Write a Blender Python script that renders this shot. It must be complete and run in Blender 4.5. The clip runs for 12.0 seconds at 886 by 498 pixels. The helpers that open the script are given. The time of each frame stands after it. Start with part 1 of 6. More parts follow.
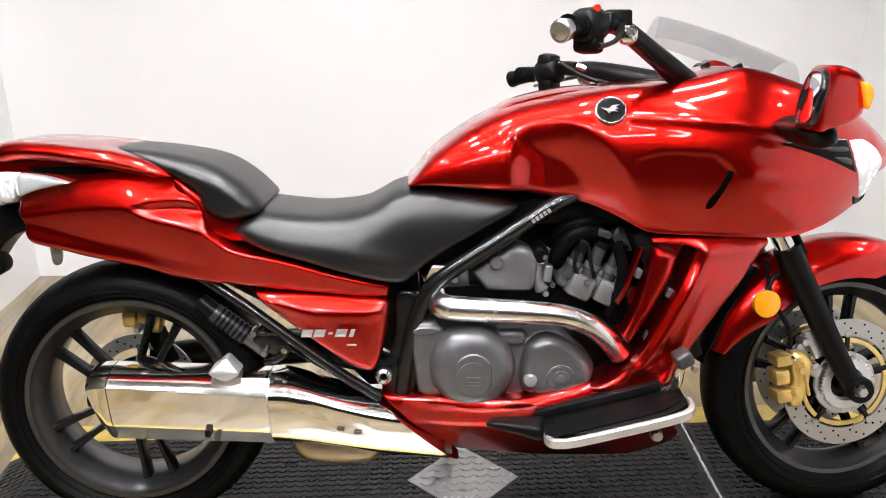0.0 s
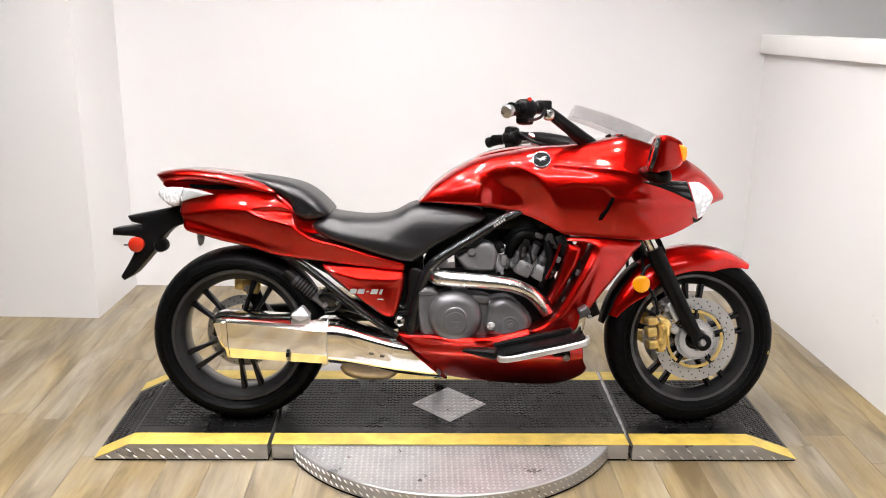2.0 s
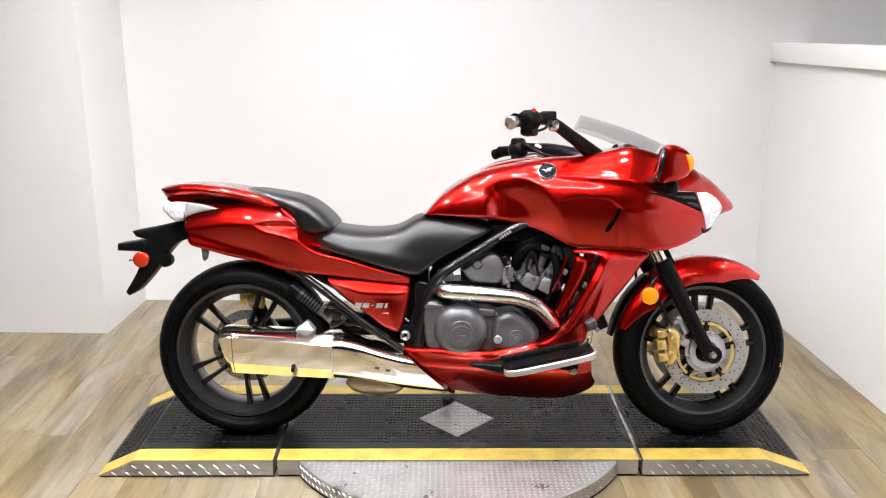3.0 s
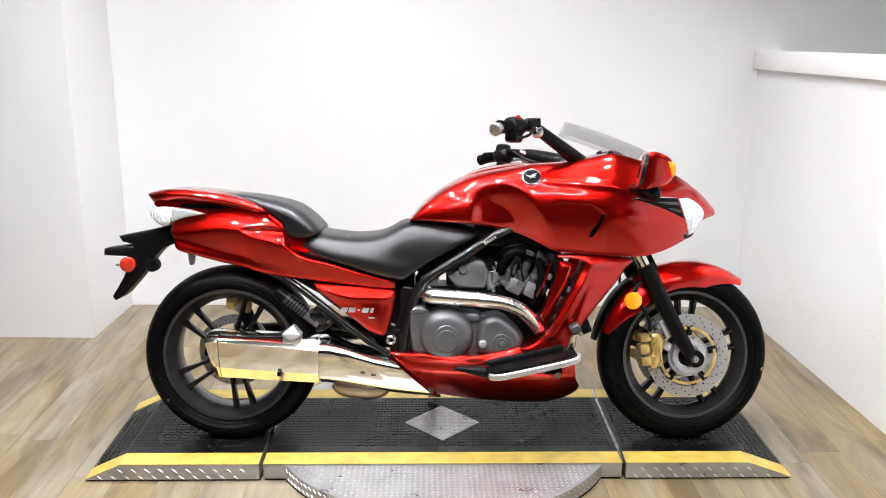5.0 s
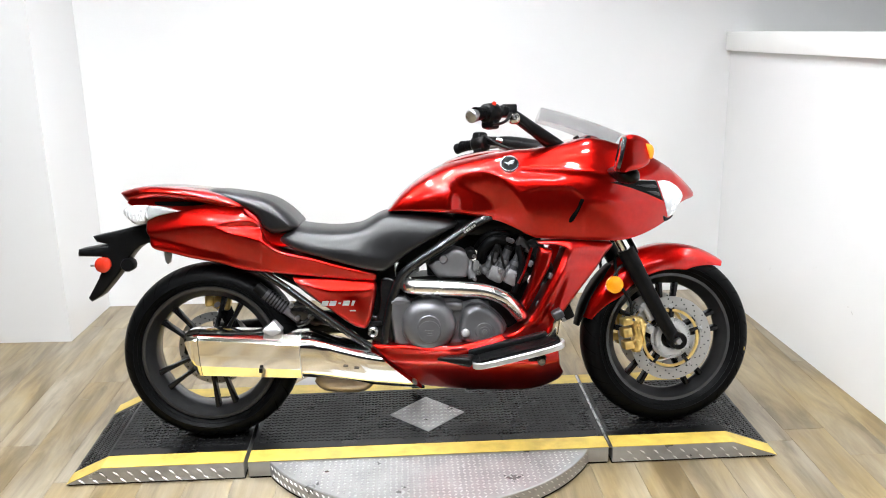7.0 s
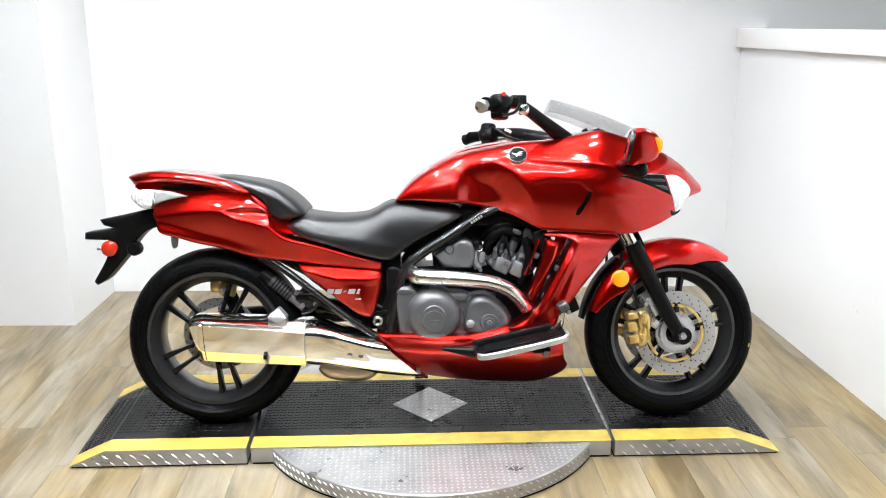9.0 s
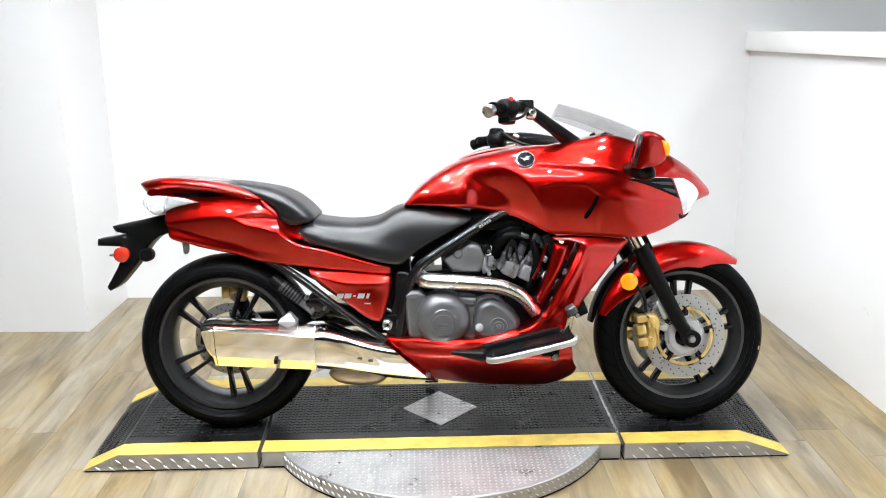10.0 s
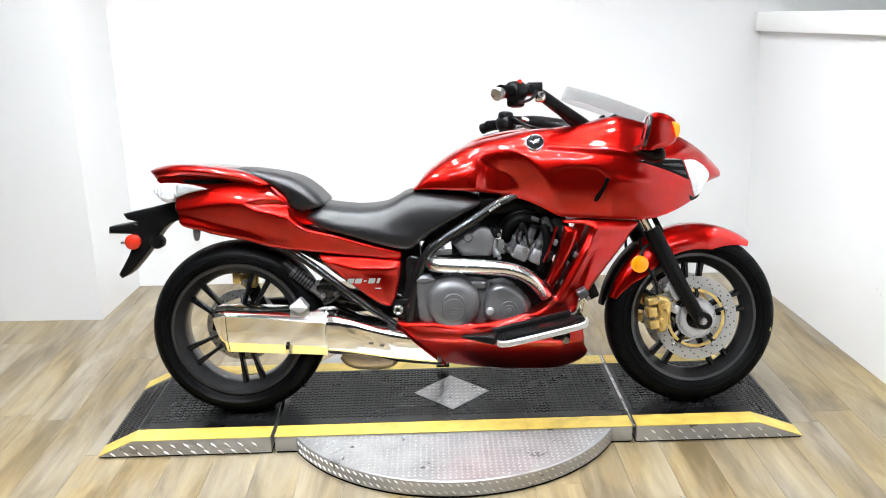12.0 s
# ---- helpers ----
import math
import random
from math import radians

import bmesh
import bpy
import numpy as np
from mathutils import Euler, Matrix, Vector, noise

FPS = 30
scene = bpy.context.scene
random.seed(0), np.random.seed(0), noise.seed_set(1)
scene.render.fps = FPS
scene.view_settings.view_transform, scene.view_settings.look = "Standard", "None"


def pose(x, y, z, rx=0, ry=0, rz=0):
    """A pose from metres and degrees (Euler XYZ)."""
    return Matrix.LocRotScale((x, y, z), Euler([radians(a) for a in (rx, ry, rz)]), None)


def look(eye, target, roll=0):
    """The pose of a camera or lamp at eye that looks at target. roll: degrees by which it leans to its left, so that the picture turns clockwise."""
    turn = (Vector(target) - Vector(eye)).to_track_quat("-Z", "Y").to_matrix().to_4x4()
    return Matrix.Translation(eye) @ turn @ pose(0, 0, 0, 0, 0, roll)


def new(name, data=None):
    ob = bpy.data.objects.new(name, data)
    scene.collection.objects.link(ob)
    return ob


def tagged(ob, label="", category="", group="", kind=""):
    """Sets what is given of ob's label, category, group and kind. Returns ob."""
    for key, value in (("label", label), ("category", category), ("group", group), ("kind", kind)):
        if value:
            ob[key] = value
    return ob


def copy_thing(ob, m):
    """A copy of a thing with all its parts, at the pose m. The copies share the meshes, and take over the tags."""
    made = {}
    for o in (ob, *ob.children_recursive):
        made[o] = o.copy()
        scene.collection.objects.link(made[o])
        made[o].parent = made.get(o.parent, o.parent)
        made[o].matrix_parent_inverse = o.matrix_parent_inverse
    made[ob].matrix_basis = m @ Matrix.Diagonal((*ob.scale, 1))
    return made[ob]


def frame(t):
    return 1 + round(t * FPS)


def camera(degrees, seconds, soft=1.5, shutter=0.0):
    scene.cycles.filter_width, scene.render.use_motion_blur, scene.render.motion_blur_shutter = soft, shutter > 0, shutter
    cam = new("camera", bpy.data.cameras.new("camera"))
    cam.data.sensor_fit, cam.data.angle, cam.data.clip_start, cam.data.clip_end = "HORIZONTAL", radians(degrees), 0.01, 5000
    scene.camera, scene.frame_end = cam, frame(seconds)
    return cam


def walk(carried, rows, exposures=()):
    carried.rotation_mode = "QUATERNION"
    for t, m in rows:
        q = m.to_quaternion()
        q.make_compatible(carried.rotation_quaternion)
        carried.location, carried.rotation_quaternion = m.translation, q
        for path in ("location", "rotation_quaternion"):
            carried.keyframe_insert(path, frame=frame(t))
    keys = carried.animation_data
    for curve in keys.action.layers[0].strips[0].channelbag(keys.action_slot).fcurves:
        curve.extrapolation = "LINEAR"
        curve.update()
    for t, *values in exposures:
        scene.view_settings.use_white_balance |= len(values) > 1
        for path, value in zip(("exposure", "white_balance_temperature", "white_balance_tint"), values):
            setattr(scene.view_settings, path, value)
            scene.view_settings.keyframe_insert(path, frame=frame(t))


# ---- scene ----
cam = camera(52.83, 12.0, soft=1.0)
PATH = [
    (0, (0.681, -1.848, 1.411), (0.749, 0.015, 0.688), -0.67),
    (0.2, (0.678, -2.024, 1.450), (0.769, -0.161, 0.729), -1.6),
    (0.5, (0.701, -2.272, 1.474), (0.775, -0.383, 0.822), -2.00),
    (0.8, (0.752, -2.509, 1.521), (0.777, -0.599, 0.930), -0.3),
    (1, (0.762, -2.648, 1.526), (0.751, -0.733, 0.951), -0.30),
    (1.2, (0.753, -2.762, 1.544), (0.761, -0.846, 0.972), 0.2),
    (1.5, (0.701, -2.920, 1.543), (0.712, -1.001, 0.980), -0.37),
    (1.7, (0.676, -2.983, 1.546), (0.727, -1.067, 0.974), 0.1),
    (2, (0.683, -3.028, 1.559), (0.733, -1.108, 1.001), 0.84),
    (2.5, (0.699, -3.010, 1.558), (0.719, -1.082, 1.026), 1.11),
    (3, (0.718, -3.001, 1.554), (0.733, -1.073, 1.022), 0.12),
    (5, (0.726, -3.026, 1.563), (0.768, -1.096, 1.041), 0.39),
    (5.5, (0.714, -3.026, 1.564), (0.745, -1.098, 1.032), 0.80),
    (6, (0.715, -3.021, 1.560), (0.757, -1.094, 1.025), 0.61),
    (6.5, (0.723, -3.022, 1.552), (0.758, -1.102, 0.992), -1.02),
    (7, (0.722, -3.008, 1.547), (0.812, -1.083, 1.009), -1.07),
    (9, (0.712, -3.009, 1.533), (0.794, -1.088, 0.983), -0.01),
    (9.5, (0.715, -3.018, 1.531), (0.797, -1.095, 0.986), -0.11),
    (10, (0.726, -3.027, 1.532), (0.779, -1.101, 0.995), -0.56),
    (10.5, (0.725, -3.034, 1.537), (0.758, -1.105, 1.012), -2.20),
    (11, (0.735, -3.036, 1.537), (0.766, -1.109, 1.004), -1.95),
    (11.5, (0.732, -3.032, 1.530), (0.752, -1.112, 0.969), -1.77),
    (12, (0.727, -3.029, 1.522), (0.756, -1.111, 0.958), -1.32),
]
EXPOSURES = [(0.0, 0.01, 6600, 13), (0.5, 0.07, 6800, 15), (1.0, 0.07, 6780, 15), (1.5, -0.03, 6830, 15), (3.0, 0.01, 6570, 13), (6.0, 0.07, 6370, 11), (7.0, 0.15, 6320, 9), (9.0, 0.23, 6220, 8), (12.0, 0.23, 6220, 8)]
walk(cam, [(t, look(eye, target, roll)) for t, eye, target, roll in PATH], EXPOSURES)

# ---- world and light ----
world = bpy.data.worlds.new("world")
world.use_nodes = True
world.node_tree.nodes["Background"].inputs[0].default_value = (0.9, 0.95, 1.0, 1)
world.node_tree.nodes["Background"].inputs[1].default_value = 0.02
scene.world = world

FIXTURES = [(-0.6, -3.0, 0), (0.9, -3.0, 0), (2.4, -3.0, 0)]
# the last four are added fill: two for the left wall, two for the right
SPOTS = [(x, y) for x in (-0.35, 0.25, 0.85, 1.42) for y in (-2.45, -1.55, -0.45, 0.35)] + [(-0.95, -1.1), (-0.95, -0.3), (3.5, -0.9), (3.5, 0.1)]
CEILING = 3.0


# ---- materials ----
def material(name, color, rough=0.5, metal=0.0, coat=0.0, bump=0.0, scale=40.0, vary=0.0, vscale=3.0, spec=0.5, rvary=0.0,
             stretch=(1, 1, 1)):
    """A principled material with colour variation at two scales, rough patches and fine relief."""
    m = bpy.data.materials.new(name)
    m.use_nodes = True
    nt = m.node_tree
    p = nt.nodes["Principled BSDF"]
    p.inputs["Base Color"].default_value = (*color, 1)
    p.inputs["Roughness"].default_value = rough
    p.inputs["Metallic"].default_value = metal
    p.inputs["Specular IOR Level"].default_value = spec
    p.inputs["Coat Weight"].default_value = coat
    p.inputs["Coat Roughness"].default_value = 0.03
    co = nt.nodes.new("ShaderNodeTexCoord")
    mp = nt.nodes.new("ShaderNodeMapping")
    mp.inputs["Scale"].default_value = stretch
    nt.links.new(co.outputs["Object"], mp.inputs[0])
    if vary or rvary:
        big = nt.nodes.new("ShaderNodeTexNoise")
        big.inputs["Scale"].default_value = vscale
        big.inputs["Detail"].default_value = 6
        nt.links.new(mp.outputs[0], big.inputs["Vector"])
        if vary:
            ramp = nt.nodes.new("ShaderNodeMapRange")
            ramp.inputs[1].default_value, ramp.inputs[2].default_value = 0.3, 0.7
            ramp.inputs[3].default_value, ramp.inputs[4].default_value = 1 - vary, 1 + vary
            nt.links.new(big.outputs[0], ramp.inputs[0])
            mul = nt.nodes.new("ShaderNodeMixRGB")
            mul.blend_type = "MULTIPLY"
            mul.inputs[0].default_value = 1
            mul.inputs[1].default_value = (*color, 1)
            nt.links.new(ramp.outputs[0], mul.inputs[2])
            nt.links.new(mul.outputs[0], p.inputs["Base Color"])
        if rvary:
            rr = nt.nodes.new("ShaderNodeMapRange")
            rr.inputs[1].default_value, rr.inputs[2].default_value = 0.3, 0.7
            rr.inputs[3].default_value, rr.inputs[4].default_value = rough - rvary, rough + rvary
            nt.links.new(big.outputs[0], rr.inputs[0])
            nt.links.new(rr.outputs[0], p.inputs["Roughness"])
    if bump:
        fine = nt.nodes.new("ShaderNodeTexNoise")
        fine.inputs["Scale"].default_value = scale
        fine.inputs["Detail"].default_value = 4
        nt.links.new(mp.outputs[0], fine.inputs["Vector"])
        b = nt.nodes.new("ShaderNodeBump")
        b.inputs["Strength"].default_value = bump
        b.inputs["Distance"].default_value = 0.002
        nt.links.new(fine.outputs[0], b.inputs["Height"])
        nt.links.new(b.outputs[0], p.inputs["Normal"])
    return m


def glow(name, color, strength):
    m = bpy.data.materials.new(name)
    m.use_nodes = True
    p = m.node_tree.nodes["Principled BSDF"]
    p.inputs["Base Color"].default_value = (*color, 1)
    p.inputs["Emission Color"].default_value = (*color, 1)
    p.inputs["Emission Strength"].default_value = strength
    return m


def clear(name, color, rough=0.02, ior=1.45):
    m = material(name, color, rough)
    p = m.node_tree.nodes["Principled BSDF"]
    p.inputs["Transmission Weight"].default_value = 1.0
    p.inputs["IOR"].default_value = ior
    return m


def wood_material():
    """Weathered oak boards: each board has its own tone, long grain and pale worn streaks."""
    m = bpy.data.materials.new("oak_board")
    m.use_nodes = True
    nt = m.node_tree
    p = nt.nodes["Principled BSDF"]
    co = nt.nodes.new("ShaderNodeTexCoord")
    info = nt.nodes.new("ShaderNodeObjectInfo")
    shift = nt.nodes.new("ShaderNodeVectorMath")
    shift.operation = "MULTIPLY_ADD"
    shift.inputs[1].default_value = (1, 1, 1)
    nt.links.new(co.outputs["Object"], shift.inputs[0])
    rnd = nt.nodes.new("ShaderNodeVectorMath")
    rnd.operation = "SCALE"
    rnd.inputs[0].default_value = (31.0, 17.0, 5.0)
    nt.links.new(info.outputs["Random"], rnd.inputs["Scale"])
    nt.links.new(rnd.outputs[0], shift.inputs[2])

    def grain(scale, stretch, detail):
        mp = nt.nodes.new("ShaderNodeMapping")
        mp.inputs["Scale"].default_value = stretch
        nt.links.new(shift.outputs[0], mp.inputs[0])
        n = nt.nodes.new("ShaderNodeTexNoise")
        n.inputs["Scale"].default_value = scale
        n.inputs["Detail"].default_value = detail
        n.inputs["Roughness"].default_value = 0.6
        n.inputs["Distortion"].default_value = 0.6
        nt.links.new(mp.outputs[0], n.inputs["Vector"])
        return n

    a = grain(11.0, (1.0, 0.17, 1.0), 8)
    b = grain(40.0, (1.0, 0.05, 1.0), 5)
    ramp = nt.nodes.new("ShaderNodeValToRGB")
    e = ramp.color_ramp.elements
    e[0].position, e[0].color = 0.33, (0.120, 0.088, 0.047, 1)
    e[1].position, e[1].color = 0.72, (0.316, 0.256, 0.157, 1)
    k = e.new(0.5)
    k.color = (0.215, 0.167, 0.097, 1)
    nt.links.new(a.outputs[0], ramp.inputs[0])
    tone = nt.nodes.new("ShaderNodeMapRange")
    tone.inputs[3].default_value, tone.inputs[4].default_value = 0.95, 1.05
    nt.links.new(info.outputs["Random"], tone.inputs[0])
    mul = nt.nodes.new("ShaderNodeMixRGB")
    mul.blend_type = "MULTIPLY"
    mul.inputs[0].default_value = 1
    nt.links.new(ramp.outputs[0], mul.inputs[1])
    nt.links.new(tone.outputs[0], mul.inputs[2])
    fine = nt.nodes.new("ShaderNodeMapRange")
    fine.inputs[1].default_value, fine.inputs[2].default_value = 0.3, 0.7
    fine.inputs[3].default_value, fine.inputs[4].default_value = 0.86, 1.1
    nt.links.new(b.outputs[0], fine.inputs[0])
    mul2 = nt.nodes.new("ShaderNodeMixRGB")
    mul2.blend_type = "MULTIPLY"
    mul2.inputs[0].default_value = 1
    nt.links.new(mul.outputs[0], mul2.inputs[1])
    nt.links.new(fine.outputs[0], mul2.inputs[2])
    # grey washed patches against warm ones
    c = grain(3.2, (1.0, 0.30, 1.0), 4)
    wash = nt.nodes.new("ShaderNodeMapRange")
    wash.inputs[1].default_value, wash.inputs[2].default_value = 0.36, 0.64
    wash.inputs[3].default_value, wash.inputs[4].default_value = 0.68, 1.25
    nt.links.new(c.outputs[0], wash.inputs[0])
    hue = nt.nodes.new("ShaderNodeHueSaturation")
    nt.links.new(wash.outputs[0], hue.inputs["Saturation"])
    nt.links.new(mul2.outputs[0], hue.inputs["Color"])
    # small dark knots and scuffs
    d = grain(16.0, (1.0, 0.45, 1.0), 2)
    knot = nt.nodes.new("ShaderNodeMapRange")
    knot.inputs[1].default_value, knot.inputs[2].default_value = 0.70, 0.78
    knot.inputs[3].default_value, knot.inputs[4].default_value = 1.0, 0.72
    nt.links.new(d.outputs[0], knot.inputs[0])
    mul3 = nt.nodes.new("ShaderNodeMixRGB")
    mul3.blend_type = "MULTIPLY"
    mul3.inputs[0].default_value = 1
    nt.links.new(hue.outputs[0], mul3.inputs[1])
    nt.links.new(knot.outputs[0], mul3.inputs[2])
    nt.links.new(mul3.outputs[0], p.inputs["Base Color"])
    p.inputs["Roughness"].default_value = 0.40
    bp = nt.nodes.new("ShaderNodeBump")
    bp.inputs["Strength"].default_value = 0.25
    bp.inputs["Distance"].default_value = 0.001
    nt.links.new(b.outputs[0], bp.inputs["Height"])
    nt.links.new(bp.outputs[0], p.inputs["Normal"])
    return m


RED = material("red_paint", (0.52, 0.0054, 0.0029), 0.28, 0.98, 0.95, 0.0, 900.0, 0.06, 60.0)
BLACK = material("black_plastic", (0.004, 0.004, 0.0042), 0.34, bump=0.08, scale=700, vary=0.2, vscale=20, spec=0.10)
GLOSS = material("black_gloss", (0.005, 0.005, 0.0055), 0.24, coat=0.25, vary=0.15, vscale=12)
LEATHER = material("black_vinyl", (0.0050, 0.0050, 0.0058), 0.36, vary=0.12, vscale=18, bump=0.06, scale=500, spec=0.5)
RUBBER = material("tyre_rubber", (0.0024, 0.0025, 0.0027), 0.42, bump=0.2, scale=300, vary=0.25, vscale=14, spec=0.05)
CHROME = material("chrome", (0.80, 0.78, 0.74), 0.10, 1.0, rvary=0.03, vscale=14)
SCORCHED = material("heat_stained_steel", (0.34, 0.27, 0.19), 0.38, 0.85, bump=0.1, scale=200, vary=0.3, vscale=18, rvary=0.1)
STEEL = material("brushed_steel", (0.52, 0.52, 0.53), 0.3, 1.0, bump=0.05, scale=300, rvary=0.08, vscale=30)
DISC = material("disc_steel", (0.47, 0.466, 0.455), 0.34, 0.9, bump=0.06, scale=200, rvary=0.08, vscale=25)
ALLOY = material("alloy", (0.62, 0.62, 0.63), 0.38, 0.8, rvary=0.08, vscale=22)
WHEEL = material("wheel_paint", (0.018, 0.018, 0.019), 0.22, 0.75, vary=0.15, vscale=18, bump=0.05, scale=500)
# the wheel paint lightened, for the light that the rim catches
RIM_LIT = material("wheel_paint_lit", (0.085, 0.085, 0.088), 0.28, 0.85, vary=0.1, vscale=18)
CASE = material("engine_paint", (0.140, 0.140, 0.147), 0.36, 0.60, bump=0.12, scale=420, vary=0.12, vscale=16)
CASE2 = material("cylinder_paint", (0.17, 0.17, 0.174), 0.42, 0.55, bump=0.15, scale=420, vary=0.15, vscale=20)
PIPE = material("polished_pipe", (0.88, 0.87, 0.85), 0.24, 1.0, rvary=0.05, vscale=20)
TUBEGREY = material("grey_tube_paint", (0.05, 0.05, 0.053), 0.36, 0.4, bump=0.1, scale=400, vary=0.15, vscale=20)
GOLD = material("gold_anodised", (0.76, 0.55, 0.20), 0.3, 0.85, vary=0.15, vscale=30, bump=0.05, scale=300)
AMBERLIT = glow("lit_amber_lens", (1.0, 0.24, 0.01), 0.45)
ORANGE = material("amber_lens", (0.86, 0.33, 0.003), 0.12, coat=0.4, bump=0.3, scale=260)
REDLENS = material("red_lens", (0.42, 0.022, 0.008), 0.12, coat=0.5, bump=0.3, scale=260)
LENS = material("lamp_lens", (0.36, 0.37, 0.38), 0.08, 0.0, 0.8, 0.1, 160, 0.1, 60)
TAILLENS = material("tail_lamp_lens", (0.66, 0.67, 0.68), 0.09, 0.0, 0.8, 0.1, 160, 0.28, 90)
LAMPLIT = glow("lit_lamp_lens", (0.55, 0.56, 0.58), 0.5)
cells = LAMPLIT.node_tree.nodes.new("ShaderNodeTexVoronoi")
cells.inputs["Scale"].default_value = 55
spread = LAMPLIT.node_tree.nodes.new("ShaderNodeMapRange")
spread.inputs[2].default_value, spread.inputs[3].default_value, spread.inputs[4].default_value = 0.6, 1.9, 0.35
lens_co = LAMPLIT.node_tree.nodes.new("ShaderNodeTexCoord")
LAMPLIT.node_tree.links.new(lens_co.outputs["Object"], cells.inputs["Vector"])
LAMPLIT.node_tree.links.new(cells.outputs["Distance"], spread.inputs[0])
LAMPLIT.node_tree.links.new(spread.outputs[0], LAMPLIT.node_tree.nodes["Principled BSDF"].inputs["Emission Strength"])
LAMPLIT.node_tree.nodes["Principled BSDF"].inputs["Roughness"].default_value = 0.08
MIRROR = material("mirror_glass", (0.9, 0.9, 0.9), 0.01, 1.0)
SCREEN = material("smoked_screen", (0.075, 0.078, 0.085), 0.06, spec=0.5)
SCREEN.node_tree.nodes["Principled BSDF"].inputs["Alpha"].default_value = 0.20
# near-black without sheen: the shade inside openings laid on as colour
VOIDSHADE = material("opening_shade", (0.002, 0.002, 0.002), 0.9, spec=0.0)
SILVER = material("silver_decal", (0.62, 0.62, 0.62), 0.3, 0.7)
WALL = material("white_wall_paint", (0.71, 0.71, 0.71), 0.22, bump=0.05, scale=30, vary=0.012, vscale=1.2, spec=0.9)
TRIM = material("trim_paint", (0.82, 0.815, 0.80), 0.35, bump=0.08, scale=50, vary=0.02, vscale=3)
# unseen walls: the shop's dimness is put into this near-black colour
DIMWALL = material("dim_shop_wall", (0.03, 0.0296, 0.029), 0.6, bump=0.1, scale=40, vary=0.04, vscale=1.5)
DIMCEIL = material("dimmed_ceiling", (0.15, 0.149, 0.146), 0.8, bump=0.1, scale=30, vary=0.03, vscale=2)
SCUFF = material("scuff_grey", (0.50, 0.49, 0.48), 0.6, vary=0.3, vscale=60)
CRACK = material("board_crack", (0.22, 0.20, 0.17), 0.6, vary=0.3, vscale=40)
JOINT = material("board_joint", (0.17, 0.14, 0.10), 0.7, vary=0.2, vscale=8)
DARK = material("joint_dark", (0.05, 0.04, 0.03), 0.7, vary=0.2, vscale=8)
MAT = material("black_tread_plate", (0.0055, 0.0055, 0.0058), 0.30, 0.12, spec=0.28, vary=0.35, vscale=7, rvary=0.1, bump=0.1, scale=200)
STUD = material("tread_plate_stud", (0.68, 0.68, 0.67), 0.30, 0.7, vary=0.1, vscale=20)
PLATE = material("aluminium_tread_plate", (0.37, 0.37, 0.366), 0.34, 0.62, vary=0.16, vscale=12, rvary=0.08, bump=0.08, scale=250)
YELLOW = material("yellow_line_paint", (0.53, 0.385, 0.075), 0.42, vary=0.22, vscale=16, bump=0.1, scale=200)
TUBE = glow("lamp_tube", (0.97, 0.985, 1.0), 30.0)
BULB = glow("lamp_face", (0.975, 0.985, 1.0), 500.0)
HOUSING = material("fixture_white", (0.8, 0.8, 0.79), 0.4, vary=0.03)
OAK = wood_material()


# ---- mesh helpers ----
def finish(bm, name, mat, smooth=40):
    bmesh.ops.recalc_face_normals(bm, faces=bm.faces)
    me = bpy.data.meshes.new(name)
    bm.to_mesh(me)
    bm.free()
    me.materials.append(mat)
    if smooth:
        me.polygons.foreach_set("use_smooth", [True] * len(me.polygons))
        me.set_sharp_from_angle(angle=radians(smooth))
    return me


def part(name, bm, mat, parent=None, label="", smooth=40):
    ob = new(name, finish(bm, name, mat, smooth))
    ob.parent = parent
    if label:
        ob["label"] = label
    return ob


def thing(name, label, category, m=None, group="", kind=""):
    ob = new(name)
    if m is not None:
        ob.matrix_world = m
    return tagged(ob, label, category, group, kind)


def box(size, at=(0, 0, 0), bevel=0.0, turn=None, bm=None, segments=2):
    bm = bm or bmesh.new()
    out = bmesh.ops.create_cube(bm, size=1.0)["verts"]
    bmesh.ops.scale(bm, verts=out, vec=size)
    if bevel:
        edges = list({e for v in out for e in v.link_edges})
        made = bmesh.ops.bevel(bm, geom=edges, offset=bevel, segments=segments, affect="EDGES", profile=0.5)
        out = list({v for f in made["faces"] for v in f.verts} | {v for v in out if v.is_valid})
    m = Matrix.Translation(at) @ (turn.to_4x4() if turn else Matrix())
    bmesh.ops.transform(bm, matrix=m, verts=out)
    return bm


def lathe(profile, axis_at=(0, 0, 0), n=48, bm=None, turn=None):
    """Spin a profile of (radius, offset) about the y axis; a closed profile makes a ring."""
    bm = bm or bmesh.new()
    rings, m = [], Matrix.Translation(axis_at) @ (turn.to_4x4() if turn else Matrix())
    for r, y in profile:
        if r < 1e-5:
            rings.append([bm.verts.new(m @ Vector((0, y, 0)))])
        else:
            rings.append([bm.verts.new(m @ Vector((r * math.cos(2 * math.pi * k / n), y, r * math.sin(2 * math.pi * k / n)))) for k in range(n)])
    for a, b in zip(rings, rings[1:]):
        for k in range(n):
            j = (k + 1) % n
            if len(a) == 1 and len(b) == 1:
                continue
            if len(a) == 1:
                bm.faces.new((a[0], b[k], b[j]))
            elif len(b) == 1:
                bm.faces.new((a[k], b[0], a[j]))
            else:
                bm.faces.new((a[k], b[k], b[j], a[j]))
    return bm


